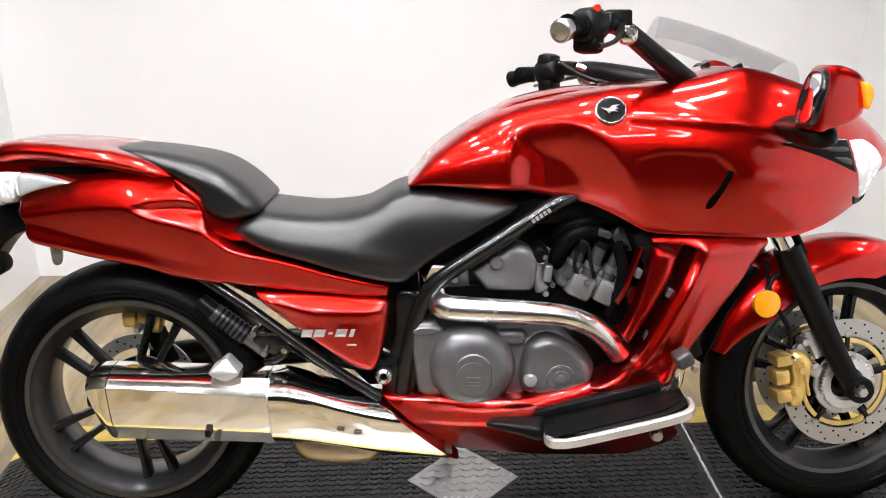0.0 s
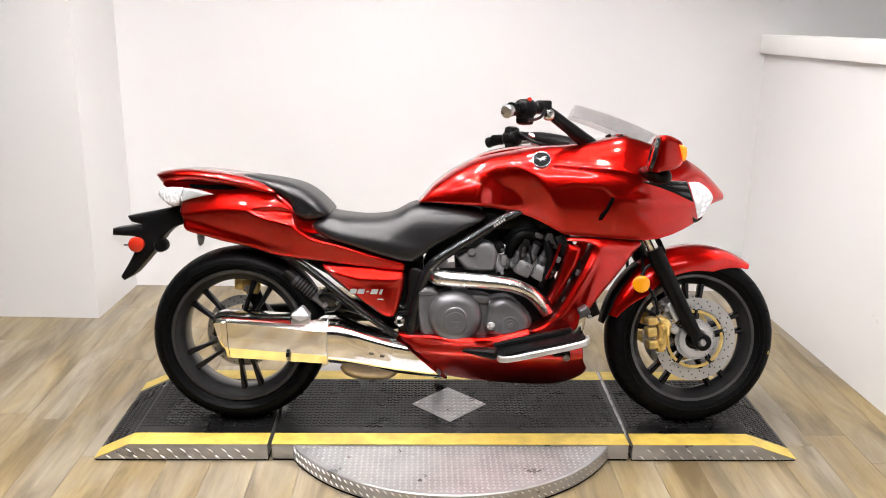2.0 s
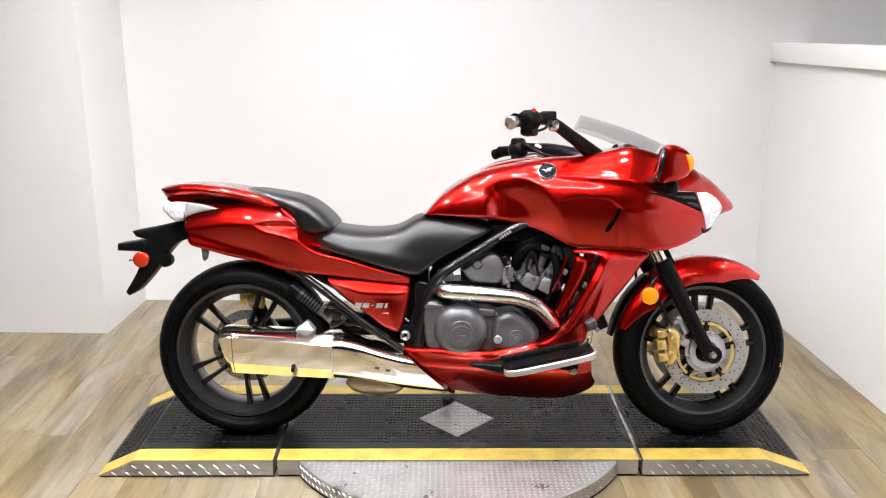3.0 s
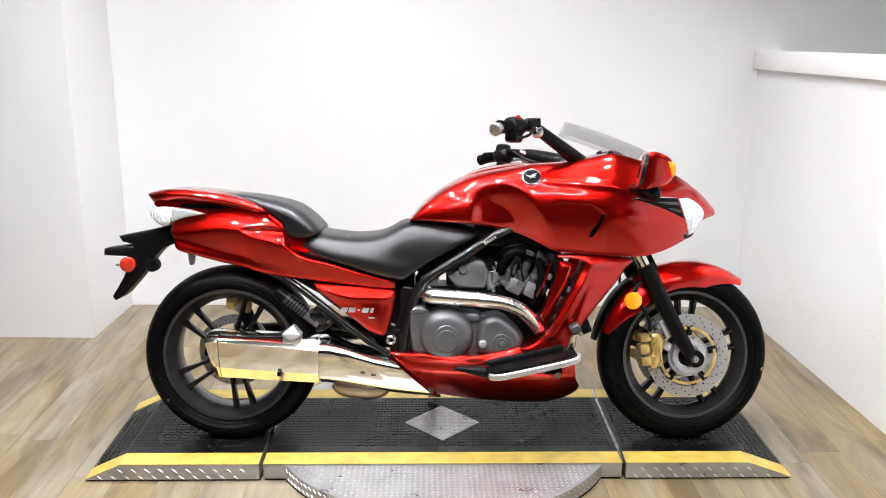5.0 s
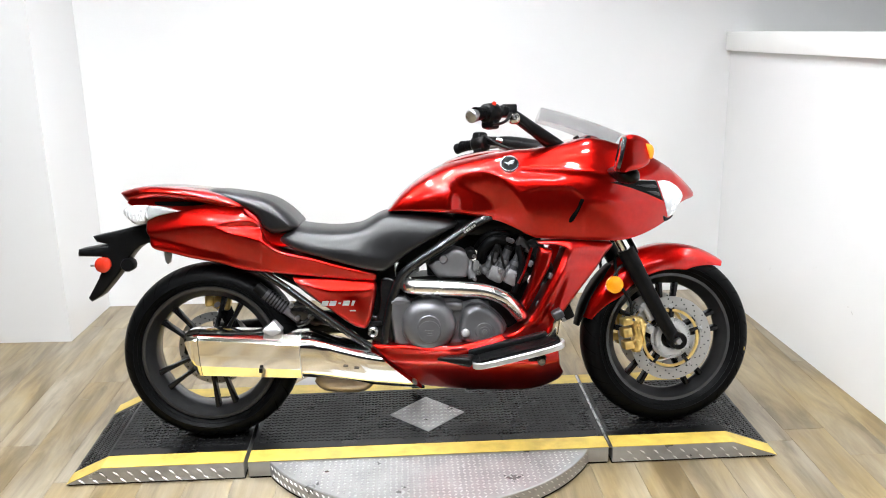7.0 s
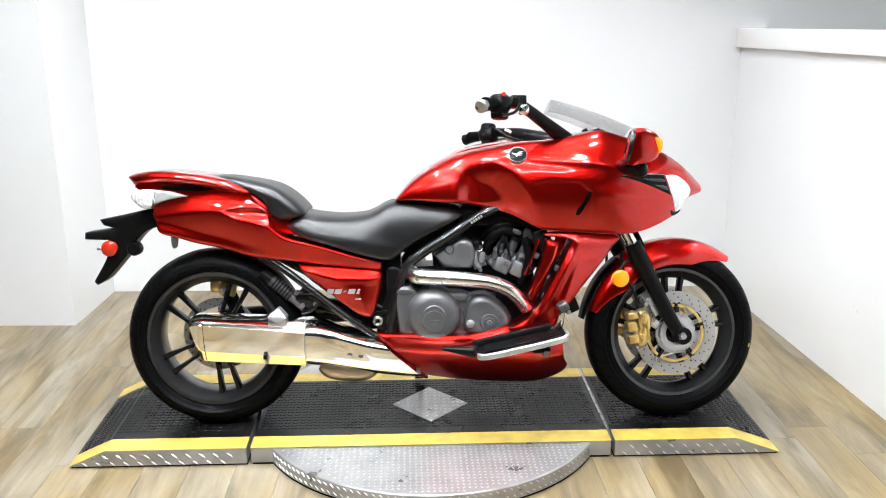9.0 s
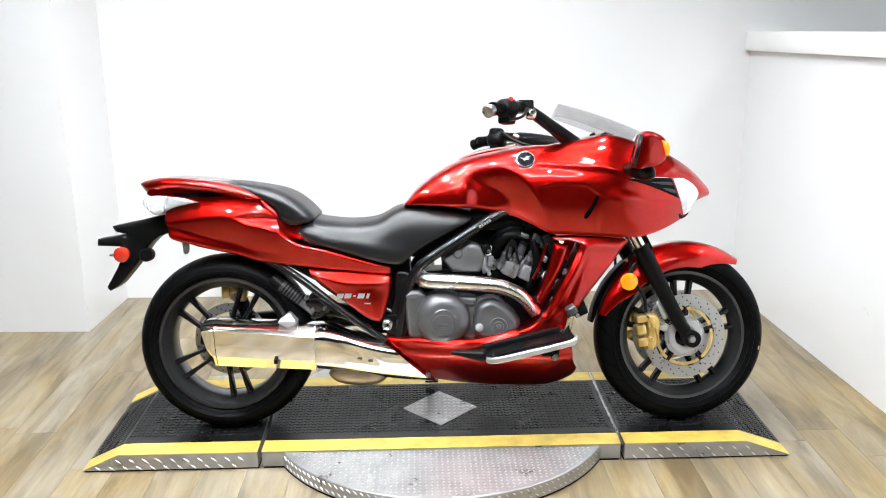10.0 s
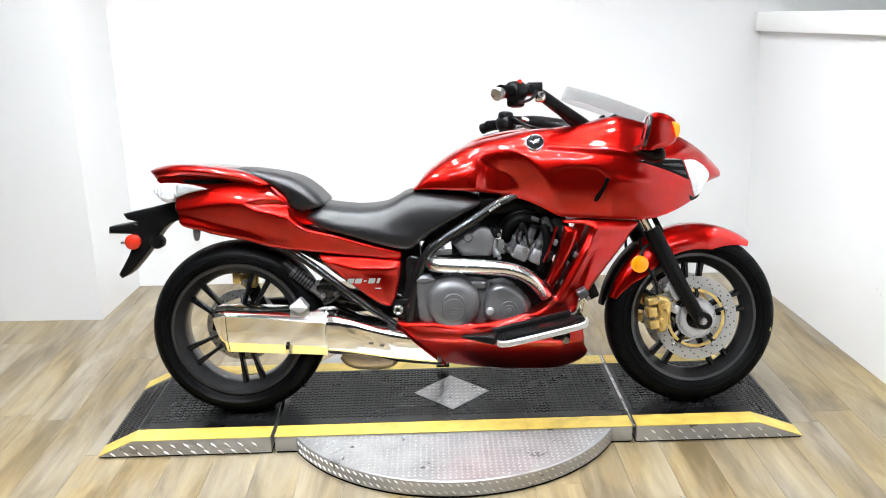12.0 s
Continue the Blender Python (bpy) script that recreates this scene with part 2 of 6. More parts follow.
def smooth_line(points, per=6, closed=False):
    """A Catmull-Rom line through points of any dimension."""
    p = [np.array(q, float) for q in points]
    n, out = len(p), []
    for i in range(n if closed else n - 1):
        a, b, c, d = (p[(i + k) % n] if closed else p[min(max(i + k, 0), n - 1)] for k in (-1, 0, 1, 2))
        for s in range(per):
            t = s / per
            out.append(0.5 * (2 * b + (c - a) * t + (2 * a - 5 * b + 4 * c - d) * t * t + (3 * b - a - 3 * c + d) * t ** 3))
    if not closed:
        out.append(p[-1])
    return out


def tube(points, radius, n=14, per=6, bm=None, flat=1.0, cap=True):
    """A bent tube along a smooth line; radius a number or one per point."""
    bm = bm or bmesh.new()
    radii = radius if isinstance(radius, (list, tuple)) else [radius] * len(points)
    line = smooth_line([(*q, r) for q, r in zip(points, radii)], per)
    rings, side = [], None
    for i, q in enumerate(line):
        ahead = Vector(line[min(i + 1, len(line) - 1)][:3] - line[max(i - 1, 0)][:3]).normalized()
        if side is None:
            side = ahead.orthogonal().normalized()
        side = (side - ahead * side.dot(ahead)).normalized()
        up = ahead.cross(side)
        c = Vector(q[:3])
        rings.append([bm.verts.new(c + float(q[3]) * (math.cos(2 * math.pi * k / n) * side + flat * math.sin(2 * math.pi * k / n) * up)) for k in range(n)])
    for a, b in zip(rings, rings[1:]):
        for k in range(n):
            bm.faces.new((a[k], a[(k + 1) % n], b[(k + 1) % n], b[k]))
    if cap:
        bm.faces.new(rings[0][::-1])
        bm.faces.new(rings[-1])
    return bm


def edge_distance(points, loop):
    """Each point's distance to a closed loop of points in the plane."""
    p, a = np.array(points)[:, None, :], np.array(loop)[None, :, :]
    b = np.roll(np.array(loop), -1, 0)[None, :, :]
    ab, ap = b - a, p - a
    t = np.clip((ap * ab).sum(-1) / np.maximum((ab * ab).sum(-1), 1e-12), 0, 1)
    return np.sqrt(((ap - t[..., None] * ab) ** 2).sum(-1)).min(1)


def inside(points, loop):
    x, z = np.array(points).T
    hit = np.zeros(len(x), bool)
    q = np.array(loop)
    for (x1, z1), (x2, z2) in zip(q, np.roll(q, -1, 0)):
        cross = ((z1 > z) != (z2 > z)) & (x < (x2 - x1) * (z - z1) / (z2 - z1 + 1e-12) + x1)
        hit ^= cross
    return hit


def even_loop(loop, step):
    """The same closed loop with points about step apart; its corners stay."""
    q, out = np.array(loop, float), []
    for a, b in zip(q, np.roll(q, -1, 0)):
        n = max(1, int(np.hypot(*(b - a)) / step + 0.5))
        out += [a + (b - a) * k / n for k in range(n)]
    return np.array(out)


def sheet(loop, step):
    """Triangles that fill a closed loop of (x, z), with inner points on rings along the edge and then on a grid: points, triangles,
    distance to the edge."""
    from mathutils.geometry import delaunay_2d_cdt
    q = even_loop(loop, step * 0.8)
    lo, hi = q.min(0), q.max(0)
    ahead = np.roll(q, -1, 0) - np.roll(q, 1, 0)
    side = np.stack([-ahead[:, 1], ahead[:, 0]], 1) / np.maximum(np.hypot(*ahead.T), 1e-9)[:, None]
    area = (q[:, 0] * np.roll(q[:, 1], -1) - np.roll(q[:, 0], -1) * q[:, 1]).sum()
    side = side if area > 0 else -side
    rings = []
    for far in (0.0012, 0.0032, 0.0065):
        p = q + side * far
        p = p[inside(p, q)]
        if len(p):
            rings.append(p[edge_distance(p, q) > far * 0.93])
    rings = np.concatenate(rings) if rings else np.zeros((0, 2))
    grid = np.array([(x + (step / 2 if j % 2 else 0), z) for j, z in enumerate(np.arange(lo[1], hi[1], step * 0.87)) for x in np.arange(lo[0], hi[0], step)])
    if len(grid):
        grid = grid[inside(grid, q)]
    if len(grid):
        grid = grid[edge_distance(grid, q) > 0.0065 + step * 0.35]
    pts = [Vector(v) for v in q] + [Vector(v) for v in rings] + [Vector(v) for v in grid]
    n = len(q)
    v, _, f, _, _, _ = delaunay_2d_cdt(pts, [(i, (i + 1) % n) for i in range(n)], [list(range(n))], 1, 1e-6)
    v = np.array([(a.x, a.y) for a in v])
    return v, [t for t in f], edge_distance(v, q)


def outline(points, per=5, corners=()):
    """A closed smooth loop; the points whose numbers are in corners stay sharp."""
    n = len(points)
    cs = sorted(corners)
    if not cs:
        return smooth_line(points, per, True)
    out = []
    for a, b in zip(cs, cs[1:] + [cs[0] + n]):
        out += smooth_line([points[i % n] for i in range(a, b + 1)], per)[:-1]
    return out


def solid(loop, width, step=0.014, back=None, bm=None):
    """A body seen from the side: the loop of (x, z), at each point as wide as width(x, z, d) to both sides of y = 0.
    back: instead of the far half, an inner face at that y (or at back(x, z)), as for a panel of one side."""
    bm = bm or bmesh.new()
    v, faces, d = sheet(loop, step)
    w = width(v[:, 0], v[:, 1], d)
    far = w if back is None else (-back(v[:, 0], v[:, 1]) * np.ones(len(v)) if callable(back) else np.full(len(v), float(back)))
    near = [bm.verts.new((x, -y, z)) for (x, z), y in zip(v, w)]
    rear = [bm.verts.new((x, y, z)) for (x, z), y in zip(v, far)]
    count = {}
    for f in faces:
        bm.faces.new([near[i] for i in f])
        bm.faces.new([rear[i] for i in reversed(f)])
        for i in range(len(f)):
            e = (f[i], f[(i + 1) % len(f)])
            count[e] = count.get(e, 0) + 1
    for (i, j) in count:
        if (j, i) not in count:
            bm.faces.new((near[j], near[i], rear[i], rear[j]))
    return bm


def ease(a, b, x):
    t = np.clip((np.asarray(x, float) - a) / (b - a), 0, 1)
    return t * t * (3 - 2 * t)


def roundover(d, r):
    """0 at the edge, 1 from r inwards, along a quarter circle."""
    t = np.clip(1 - d / r, 0, 1)
    return np.sqrt(np.maximum(1 - t * t, 0))


def along(points):
    """A smooth function through points of (x, value)."""
    line = np.array(smooth_line(points, 10))
    return lambda x: np.interp(x, line[:, 0], line[:, 1])


def lettering(text, size, m, mat, name, parent, depth=0.0012):
    cu = bpy.data.curves.new(name, "FONT")
    cu.body, cu.size, cu.extrude, cu.align_x, cu.align_y = text, size, depth, "CENTER", "CENTER"
    tmp = bpy.data.objects.new(name, cu)
    scene.collection.objects.link(tmp)
    me = bpy.data.meshes.new_from_object(tmp.evaluated_get(bpy.context.evaluated_depsgraph_get()))
    bpy.data.objects.remove(tmp)
    me.materials.clear()
    me.materials.append(mat)
    me.transform(m)
    ob = new(name, me)
    ob.parent = parent
    return ob


# ---- the room ----
def slab(name, a, b, thick, z0, z1, mat, label, side=1):
    """A wall between the plan points a and b, its face on that line and its thickness behind it."""
    a, b = Vector(a), Vector(b)
    u = (b - a).normalized()
    nrm = Vector((-u.y, u.x)) * side * thick
    bm = bmesh.new()
    lower = [bm.verts.new((*p, z0)) for p in (a, b, b + nrm, a + nrm)]
    upper = [bm.verts.new((*p, z1)) for p in (a, b, b + nrm, a + nrm)]
    bm.faces.new(lower[::-1])
    bm.faces.new(upper)
    for i in range(4):
        j = (i + 1) % 4
        bm.faces.new((lower[i], lower[j], upper[j], upper[i]))
    return tagged(part(name, bm, mat, smooth=0), label, "wall", kind="structure")


CL, CR, CE = (-0.852, 1.593), (2.418, 1.550), (2.614, -2.6)
slab("wall_north", CL, (5.2, 1.513), 0.12, 0, CEILING, WALL, "smooth glossy white painted booth back wall")
slab("wall_return", (-0.880, 1.086), CL, 0.10, 0, CEILING, WALL, "short white painted return wall of the booth")
slab("wall_west_front", (-4.0, 1.200), (-0.884, 1.086), 0.10, 0, CEILING, WALL, "white painted wall panel beside the booth")
half = slab("wall_east_half", CR, CE, 0.12, 0, 1.276, WALL, "white half-height booth wall with faint scuffs")
for v in half.data.vertices:
    if v.co.z > 1:
        v.co.z += 0.030 * (1.55 - v.co.y)
# added walls out of view, near-black to keep reflections on the bike dark
slab("wall_west", (-4.0, 1.200), (-4.0, -6.5), 0.12, 0, CEILING, DIMWALL, "unseen shop wall, kept near-black for dark reflections", -1)
slab("wall_south", (-4.0, -6.5), (5.2, -6.5), 0.12, 0, CEILING, DIMWALL, "unseen shop wall, kept near-black for dark reflections", -1)
slab("wall_east", (5.2, 1.513), (5.2, -6.5), 0.12, 0, CEILING, DIMWALL, "unseen shop wall, kept near-black for dark reflections")

# cap board of the half wall
bm = bmesh.new()
u = (Vector(CE) - Vector(CR)).normalized()
mid = (Vector(CE) + Vector(CR)) / 2 + Vector((-u.y, u.x)) * 0.05
box((4.15, 0.155, 0.092), (mid.x, mid.y, 1.320), 0.004, Euler((0, 0, math.atan2(u.y, u.x))).to_matrix(), bm)
for v in bm.verts:
    v.co.z += 0.030 * (1.55 - v.co.y)
tagged(part("trim", bm, TRIM), "white cap board along the half wall's top", "trim", kind="structure")

# ceiling out of view, its colour darkened to limit bounce light
bm = box((9.6, 8.4, 0.1), (0.6, -2.45, CEILING + 0.05))
tagged(part("ceiling", bm, DIMCEIL, smooth=0), "unseen shop ceiling, darkened to hold back fill light", "ceiling", kind="structure")
floor = tagged(part("floor", box((9.6, 8.4, 0.06), (0.6, -2.45, -0.036)), JOINT, smooth=0), "pale weathered oak plank floor", "floor", kind="structure")


# faint scuffs on the half wall
along_wall = (Vector(CE) - Vector(CR)).normalized()
for d, z, l, a in ((1.02, 0.425, 0.030, -28), (1.33, 0.330, 0.018, 35), (0.62, 0.30, 0.022, -50), (1.30, 0.345, 0.014, -20), (0.30, 0.21, 0.03, 12)):
    p = Vector(CR) + along_wall * d
    turn = Euler((0, 0, math.atan2(along_wall.y, along_wall.x))).to_matrix() @ Euler((0, radians(a), 0)).to_matrix()
    part("scuff", box((l, 0.0016, 0.003), (p.x, p.y, z), 0.0004, turn), SCUFF, half, "grey scuff mark", 0)

# ---- ceiling lights ----
def ceiling_light():
    lamp = thing("ceiling_light", "white two-tube fluorescent ceiling fixture, switched on", "ceiling light", group="ceiling lights")
    part("housing", box((1.30, 0.16, 0.05), (0, 0, -0.025), 0.008), HOUSING, lamp)
    for y in (-0.045, 0.045):
        bm = lathe([(0, -0.6), (0.013, -0.6), (0.013, 0.6), (0, 0.6)], (0, y, -0.068), 12, turn=Euler((0, 0, radians(90))).to_matrix())
        part("tube", bm, TUBE, lamp, "glowing fluorescent tube")
    for x in (-0.62, 0.62):
        part("lamp_holder", box((0.025, 0.14, 0.045), (x, 0, -0.062), 0.004), HOUSING, lamp)
    return lamp


first = ceiling_light()
first.matrix_world = pose(FIXTURES[0][0], FIXTURES[0][1], CEILING, 0, 0, FIXTURES[0][2])
for x, y, a in FIXTURES[1:]:
    copy_thing(first, pose(x, y, CEILING, 0, 0, a))


def spot_lamp():
    lamp = thing("ceiling_spotlight", "small round white ceiling spotlight, switched on", "spotlight", group="ceiling spotlights")
    part("can", lathe([(0, 0.0), (0.095, 0.0), (0.100, -0.010), (0.100, -0.12), (0.092, -0.12), (0.088, -0.065), (0, -0.065)], (0, 0, 0), 24, turn=Euler((radians(90), 0, 0)).to_matrix()), HOUSING, lamp)
    part("lamp_face", lathe([(0, -0.075), (0.058, -0.075), (0.062, -0.070), (0, -0.067)], (0, 0, 0), 24, turn=Euler((radians(90), 0, 0)).to_matrix()), BULB, lamp, "glowing lamp face")
    return lamp


first = spot_lamp()
first.matrix_world = pose(*SPOTS[0], CEILING)
for x, y in SPOTS[1:]:
    copy_thing(first, pose(x, y, CEILING))


# ---- the turntable lift ----
H = 0.0624
YF, YB, YM = -0.283, 0.328, 0.0255


def ramp_solid(x0, x1, xe, mat, y0=YF, y1=YB, top=H):
    """A deck between x0 and x1 that runs out to the floor at xe."""
    bm = bmesh.new()
    prof = [(x0, 0.007), (x0, top), (x1, top), (xe + (x1 - xe) * 0.02, 0.0085), (xe + (x1 - xe) * 0.02, 0.007)]
    near = [bm.verts.new((x, y0, z)) for x, z in prof]
    far = [bm.verts.new((x, y1, z)) for x, z in prof]
    bm.faces.new(near)
    bm.faces.new(far[::-1])
    for i in range(5):
        j = (i + 1) % 5
        bm.faces.new((near[j], near[i], far[i], far[j]))
    return bm


def strip(points, width_in, z=0.0022, thick=0.0016):
    """A painted line: outer edge through points of (x, y, z), width_in to its inner side in y."""
    bm = bmesh.new()
    low = [bm.verts.new((x, y, h + 0.0006)) for x, y, h in points] + [bm.verts.new((x, y + width_in, h + 0.0006)) for x, y, h in points]
    up = [bm.verts.new((v.co.x, v.co.y, v.co.z + thick)) for v in low]
    n = len(points)
    for i in range(n - 1):
        bm.faces.new((up[i], up[i + 1], up[n + i + 1], up[n + i]))
        bm.faces.new((low[i], low[i + 1], up[i + 1], up[i]))
        bm.faces.new((low[n + i], low[n + i + 1], up[n + i + 1], up[n + i]))
    for i in (0, n - 1):
        bm.faces.new((low[i], low[n + i], up[n + i], up[i]))
    return bm


def studs(spots, size, mat, name, parent, height=0.0024):
    """Raised lozenges of a tread plate, joined into one mesh: each spot is a place, a heading and a plane's two axes."""
    verts, faces = [], []
    for p, u, v, n in spots:
        k = len(verts)
        a, b = size
        for s, t, h in ((-a, 0, 0.0), (0, -b, 0.0), (a, 0, 0.0), (0, b, 0.0), (-a * .6, 0, height), (0, -b * .5, height), (a * .6, 0, height), (0, b * .5, height)):
            verts.append(p + u * s + v * t + n * h)
        faces += [(k + 4, k + 5, k + 6, k + 7)] + [(k + i, k + (i + 1) % 4, k + 4 + (i + 1) % 4, k + 4 + i) for i in range(4)]
    me = bpy.data.meshes.new(name)
    me.from_pydata(verts, [], faces)
    me.materials.append(mat)
    ob = new(name, me)
    ob.parent = parent
    ob["kind"] = "stuff"
    return ob


def tread(x0, x1, y0, y1, z, pitch, keep=lambda x, y: True, slope=0.0, zigzag=True):
    """Spots of a raised tread on a deck: a zigzag of bars, or bars that alternate in heading by 90 degrees."""
    out = []
    py = pitch * 1.62 if zigzag else pitch
    for j in range(int((y1 - y0) / py)):
        for i in range(int((x1 - x0) / pitch)):
            x, y = x0 + (i + 0.5) * pitch, y0 + (j + 0.5) * py
            if keep(x, y):
                a = radians((36 if i % 2 else -36) if zigzag else (45 if (i + j) % 2 else -45))
                u = Vector((math.cos(a), math.sin(a), slope * math.cos(a)))
                v = Vector((-math.sin(a), math.cos(a), -slope * math.sin(a)))
                out.append((Vector((x, y, z + slope * (x - x0))), u, v, Vector((-slope, 0, 1)).normalized()))
    return out


def face_tread(x0, x1, y, pitch, ztop):
    """Spots of tread on an upright front."""
    out = []
    for i in range(int((x1 - x0) / pitch)):
        for j in range(2):
            x, z = x0 + (i + 0.5 + 0.5 * (j % 2)) * pitch, 0.014 + 0.026 * j
            if z < ztop(x) - 0.010:
                a = radians(-38)
                out.append((Vector((x, y, z)), Vector((math.cos(a), 0, math.sin(a))), Vector((-math.sin(a), 0, math.cos(a))), Vector((0, -1, 0))))
    return out


S1, S2 = 0.173, 1.411          # seams between the three decks
L1, LE, R1, RE = -0.305, -0.427, 1.838, 1.995
lift = thing("turntable_lift", "low steel motorcycle turntable with black tread decks and yellow edges", "turntable lift")
centre = part("centre_deck", box((S2 - S1 - 0.012, YB - YF, H - 0.007), ((S1 + S2) / 2, YM, (H - 0.007) / 2 + 0.007), 0.002), PLATE, lift, "aluminium-sided centre deck")
left = part("ramp_deck", ramp_solid(S1 - 0.008, L1, LE, PLATE), PLATE, lift, "aluminium-sided run-up deck")
right = part("ramp_deck", ramp_solid(S2 + 0.008, R1, RE, PLATE), PLATE, lift, "aluminium-sided run-up deck")
bm = lathe([(0, 0.007), (0.620, 0.007), (0.622, 0.009), (0.622, H - 0.006), (0.619, H - 0.003), (0, H - 0.003)], (0.7935, YM, 0), 96, turn=Euler((radians(90), 0, 0)).to_matrix())
disc = part("turntable_disc", bm, PLATE, lift, "round aluminium tread-plate disc", 30)
yw = 0.080
# contact shade under the decks and the disc, drawn as thin black strips
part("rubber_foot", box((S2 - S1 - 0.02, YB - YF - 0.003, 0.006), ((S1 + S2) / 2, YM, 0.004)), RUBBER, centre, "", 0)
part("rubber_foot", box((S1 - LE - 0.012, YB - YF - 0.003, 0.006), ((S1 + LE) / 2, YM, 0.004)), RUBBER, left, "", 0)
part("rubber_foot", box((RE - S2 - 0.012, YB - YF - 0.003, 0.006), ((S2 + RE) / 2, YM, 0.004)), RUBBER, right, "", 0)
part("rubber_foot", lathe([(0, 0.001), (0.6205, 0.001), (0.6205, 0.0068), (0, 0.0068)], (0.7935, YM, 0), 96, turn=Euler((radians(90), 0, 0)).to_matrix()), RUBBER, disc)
# black tread sheets between the yellow lines
part("tread_sheet", box((S2 - S1 - 0.012, YB - YF - 2 * yw, 0.002), ((S1 + S2) / 2, YM, H + 0.001)), MAT, centre, "worn black tread sheet", 0)
for deck, x0, x1, xe in ((left, S1 - 0.008, L1, LE), (right, S2 + 0.008, R1, RE)):
    bm = bmesh.new()
    line = [(x0, H + 0.002), (x1, H + 0.002), (xe, 0.008)]
    v = [[bm.verts.new((x, y, z)) for x, z in line] for y in (YF + yw, YB - yw)]
    for i in range(2):
        bm.faces.new((v[0][i], v[0][i + 1], v[1][i + 1], v[1][i]))
    part("tread_sheet", bm, MAT, deck, "worn black tread sheet", 0)
    edge = [(x0, H), (x1, H), (xe, 0.006)]
    part("yellow_line", strip([(x, YF, z) for x, z in edge], yw), YELLOW, deck, "yellow painted edge line", 0)
    part("yellow_line", strip([(x, YB, z) for x, z in edge], -yw), YELLOW, deck, "yellow painted edge line", 0)
part("yellow_line", strip([(S1 + 0.006, YF, H), (S2 - 0.006, YF, H)], yw), YELLOW, centre, "yellow painted edge line", 0)
part("yellow_line", strip([(S1 + 0.006, YB, H), (S2 - 0.006, YB, H)], -yw), YELLOW, centre, "yellow painted edge line", 0)
in_dia = lambda x, y: abs(x - 0.793) / 0.141 + abs(y - YM) / 0.146 < 1.02
bm = bmesh.new()
pts = [(0.793 - 0.139, YM), (0.793, YM - 0.144), (0.793 + 0.139, YM), (0.793, YM + 0.144)]
lo = [bm.verts.new((*p, H + 0.0005)) for p in pts]
up = [bm.verts.new((*p, H + 0.0045)) for p in pts]
bm.faces.new(up)
for i in range(4):
    bm.faces.new((lo[i], lo[(i + 1) % 4], up[(i + 1) % 4], up[i]))
part("seam_strip", box((0.007, YB - YF - 0.004, 0.006), (S2 + 0.0005, YM, H - 0.002), 0.001), STEEL, centre, "bright steel seam strip", 0)
diamond = part("diamond_plate", bm, PLATE, centre, "bare aluminium diamond-shaped inlay", 0)
studs(tread(S1 + 0.02, S2 - 0.02, YF + yw + 0.042, YB - yw - 0.005, H + 0.002, 0.0130, lambda x, y: not in_dia(x, y)), (0.0082, 0.0034), MAT, "tread_studs", centre)
studs(tread(L1, S1 - 0.02, YF + yw + 0.042, YB - yw - 0.005, H + 0.002, 0.0130), (0.0082, 0.0034), MAT, "tread_studs", left)
studs(tread(S2 + 0.02, R1, YF + yw + 0.042, YB - yw - 0.005, H + 0.002, 0.0130), (0.0082, 0.0034), MAT, "tread_studs", right)
studs([(Vector((LE + (q.x - LE), q.y, 0.008 + (q.x - LE) * (H - 0.006) / (L1 - LE))), u, v, n) for q, u, v, n in tread(LE + 0.01, L1, YF + yw + 0.005, YB - yw - 0.005, 0, 0.0130, slope=0.45)], (0.0082, 0.0034), MAT, "tread_studs", left)
studs([(Vector((q.x, q.y, 0.008 + (RE - q.x) * (H - 0.006) / (RE - R1))), u, v, n) for q, u, v, n in tread(R1, RE - 0.01, YF + yw + 0.005, YB - yw - 0.005, 0, 0.0130, slope=-0.32)], (0.0082, 0.0034), MAT, "tread_studs", right)
studs(tread(0.65, 0.94, -0.12, 0.18, H + 0.0045, 0.017, lambda x, y: abs(x - 0.793) / 0.132 + abs(y - YM) / 0.137 < 0.97), (0.0095, 0.0026), STUD, "tread_studs", diamond)
studs(tread(0.17, 1.42, -0.62, YF - 0.004, H - 0.003, 0.0185, lambda x, y: (x - 0.7935) ** 2 + (y - YM) ** 2 < 0.606 ** 2, zigzag=False), (0.0076, 0.0025), STUD, "tread_studs", disc, 0.0016)
studs(face_tread(LE + 0.03, S1 - 0.02, YF - 0.0003, 0.046, lambda x: H if x > L1 else 0.006 + (x - LE) * (H - 0.006) / (L1 - LE)), (0.013, 0.0034), STUD, "tread_studs", left)
studs(face_tread(S2 + 0.02, RE - 0.03, YF - 0.0003, 0.046, lambda x: H if x < R1 else 0.006 + (RE - x) * (H - 0.006) / (RE - R1)), (0.013, 0.0034), STUD, "tread_studs", right)
rim_spots = []
for i in range(80):
    a0 = math.pi + i * math.pi / 80 + 0.02
    for j in range(2):
        a = a0 + (0.5 * math.pi / 80 if j else 0)
        n = Vector((math.cos(a), math.sin(a), 0))
        tg = Vector((-math.sin(a), math.cos(a), 0))
        s = radians(-38)
        rim_spots.append((Vector((0.7935, YM, 0.02 + 0.026 * j)) + n * 0.6222, tg * math.cos(s) + Vector((0, 0, math.sin(s))), tg * -math.sin(s) + Vector((0, 0, math.cos(s))), n))
studs([r for r in rim_spots if r[0].y < YF - 0.01], (0.0092, 0.0024), STUD, "tread_studs", disc)
for x, y in ((0.45, -0.36), (0.66, -0.36), (0.90, -0.36), (1.12, -0.36), (0.70, -0.51), (0.88, -0.50)):
    part("rivet", lathe([(0, 0.0012), (0.006, 0.0008), (0.008, -0.001)], (x, y, H - 0.003), 12, turn=Euler((radians(90), 0, 0)).to_matrix()), STEEL, disc)


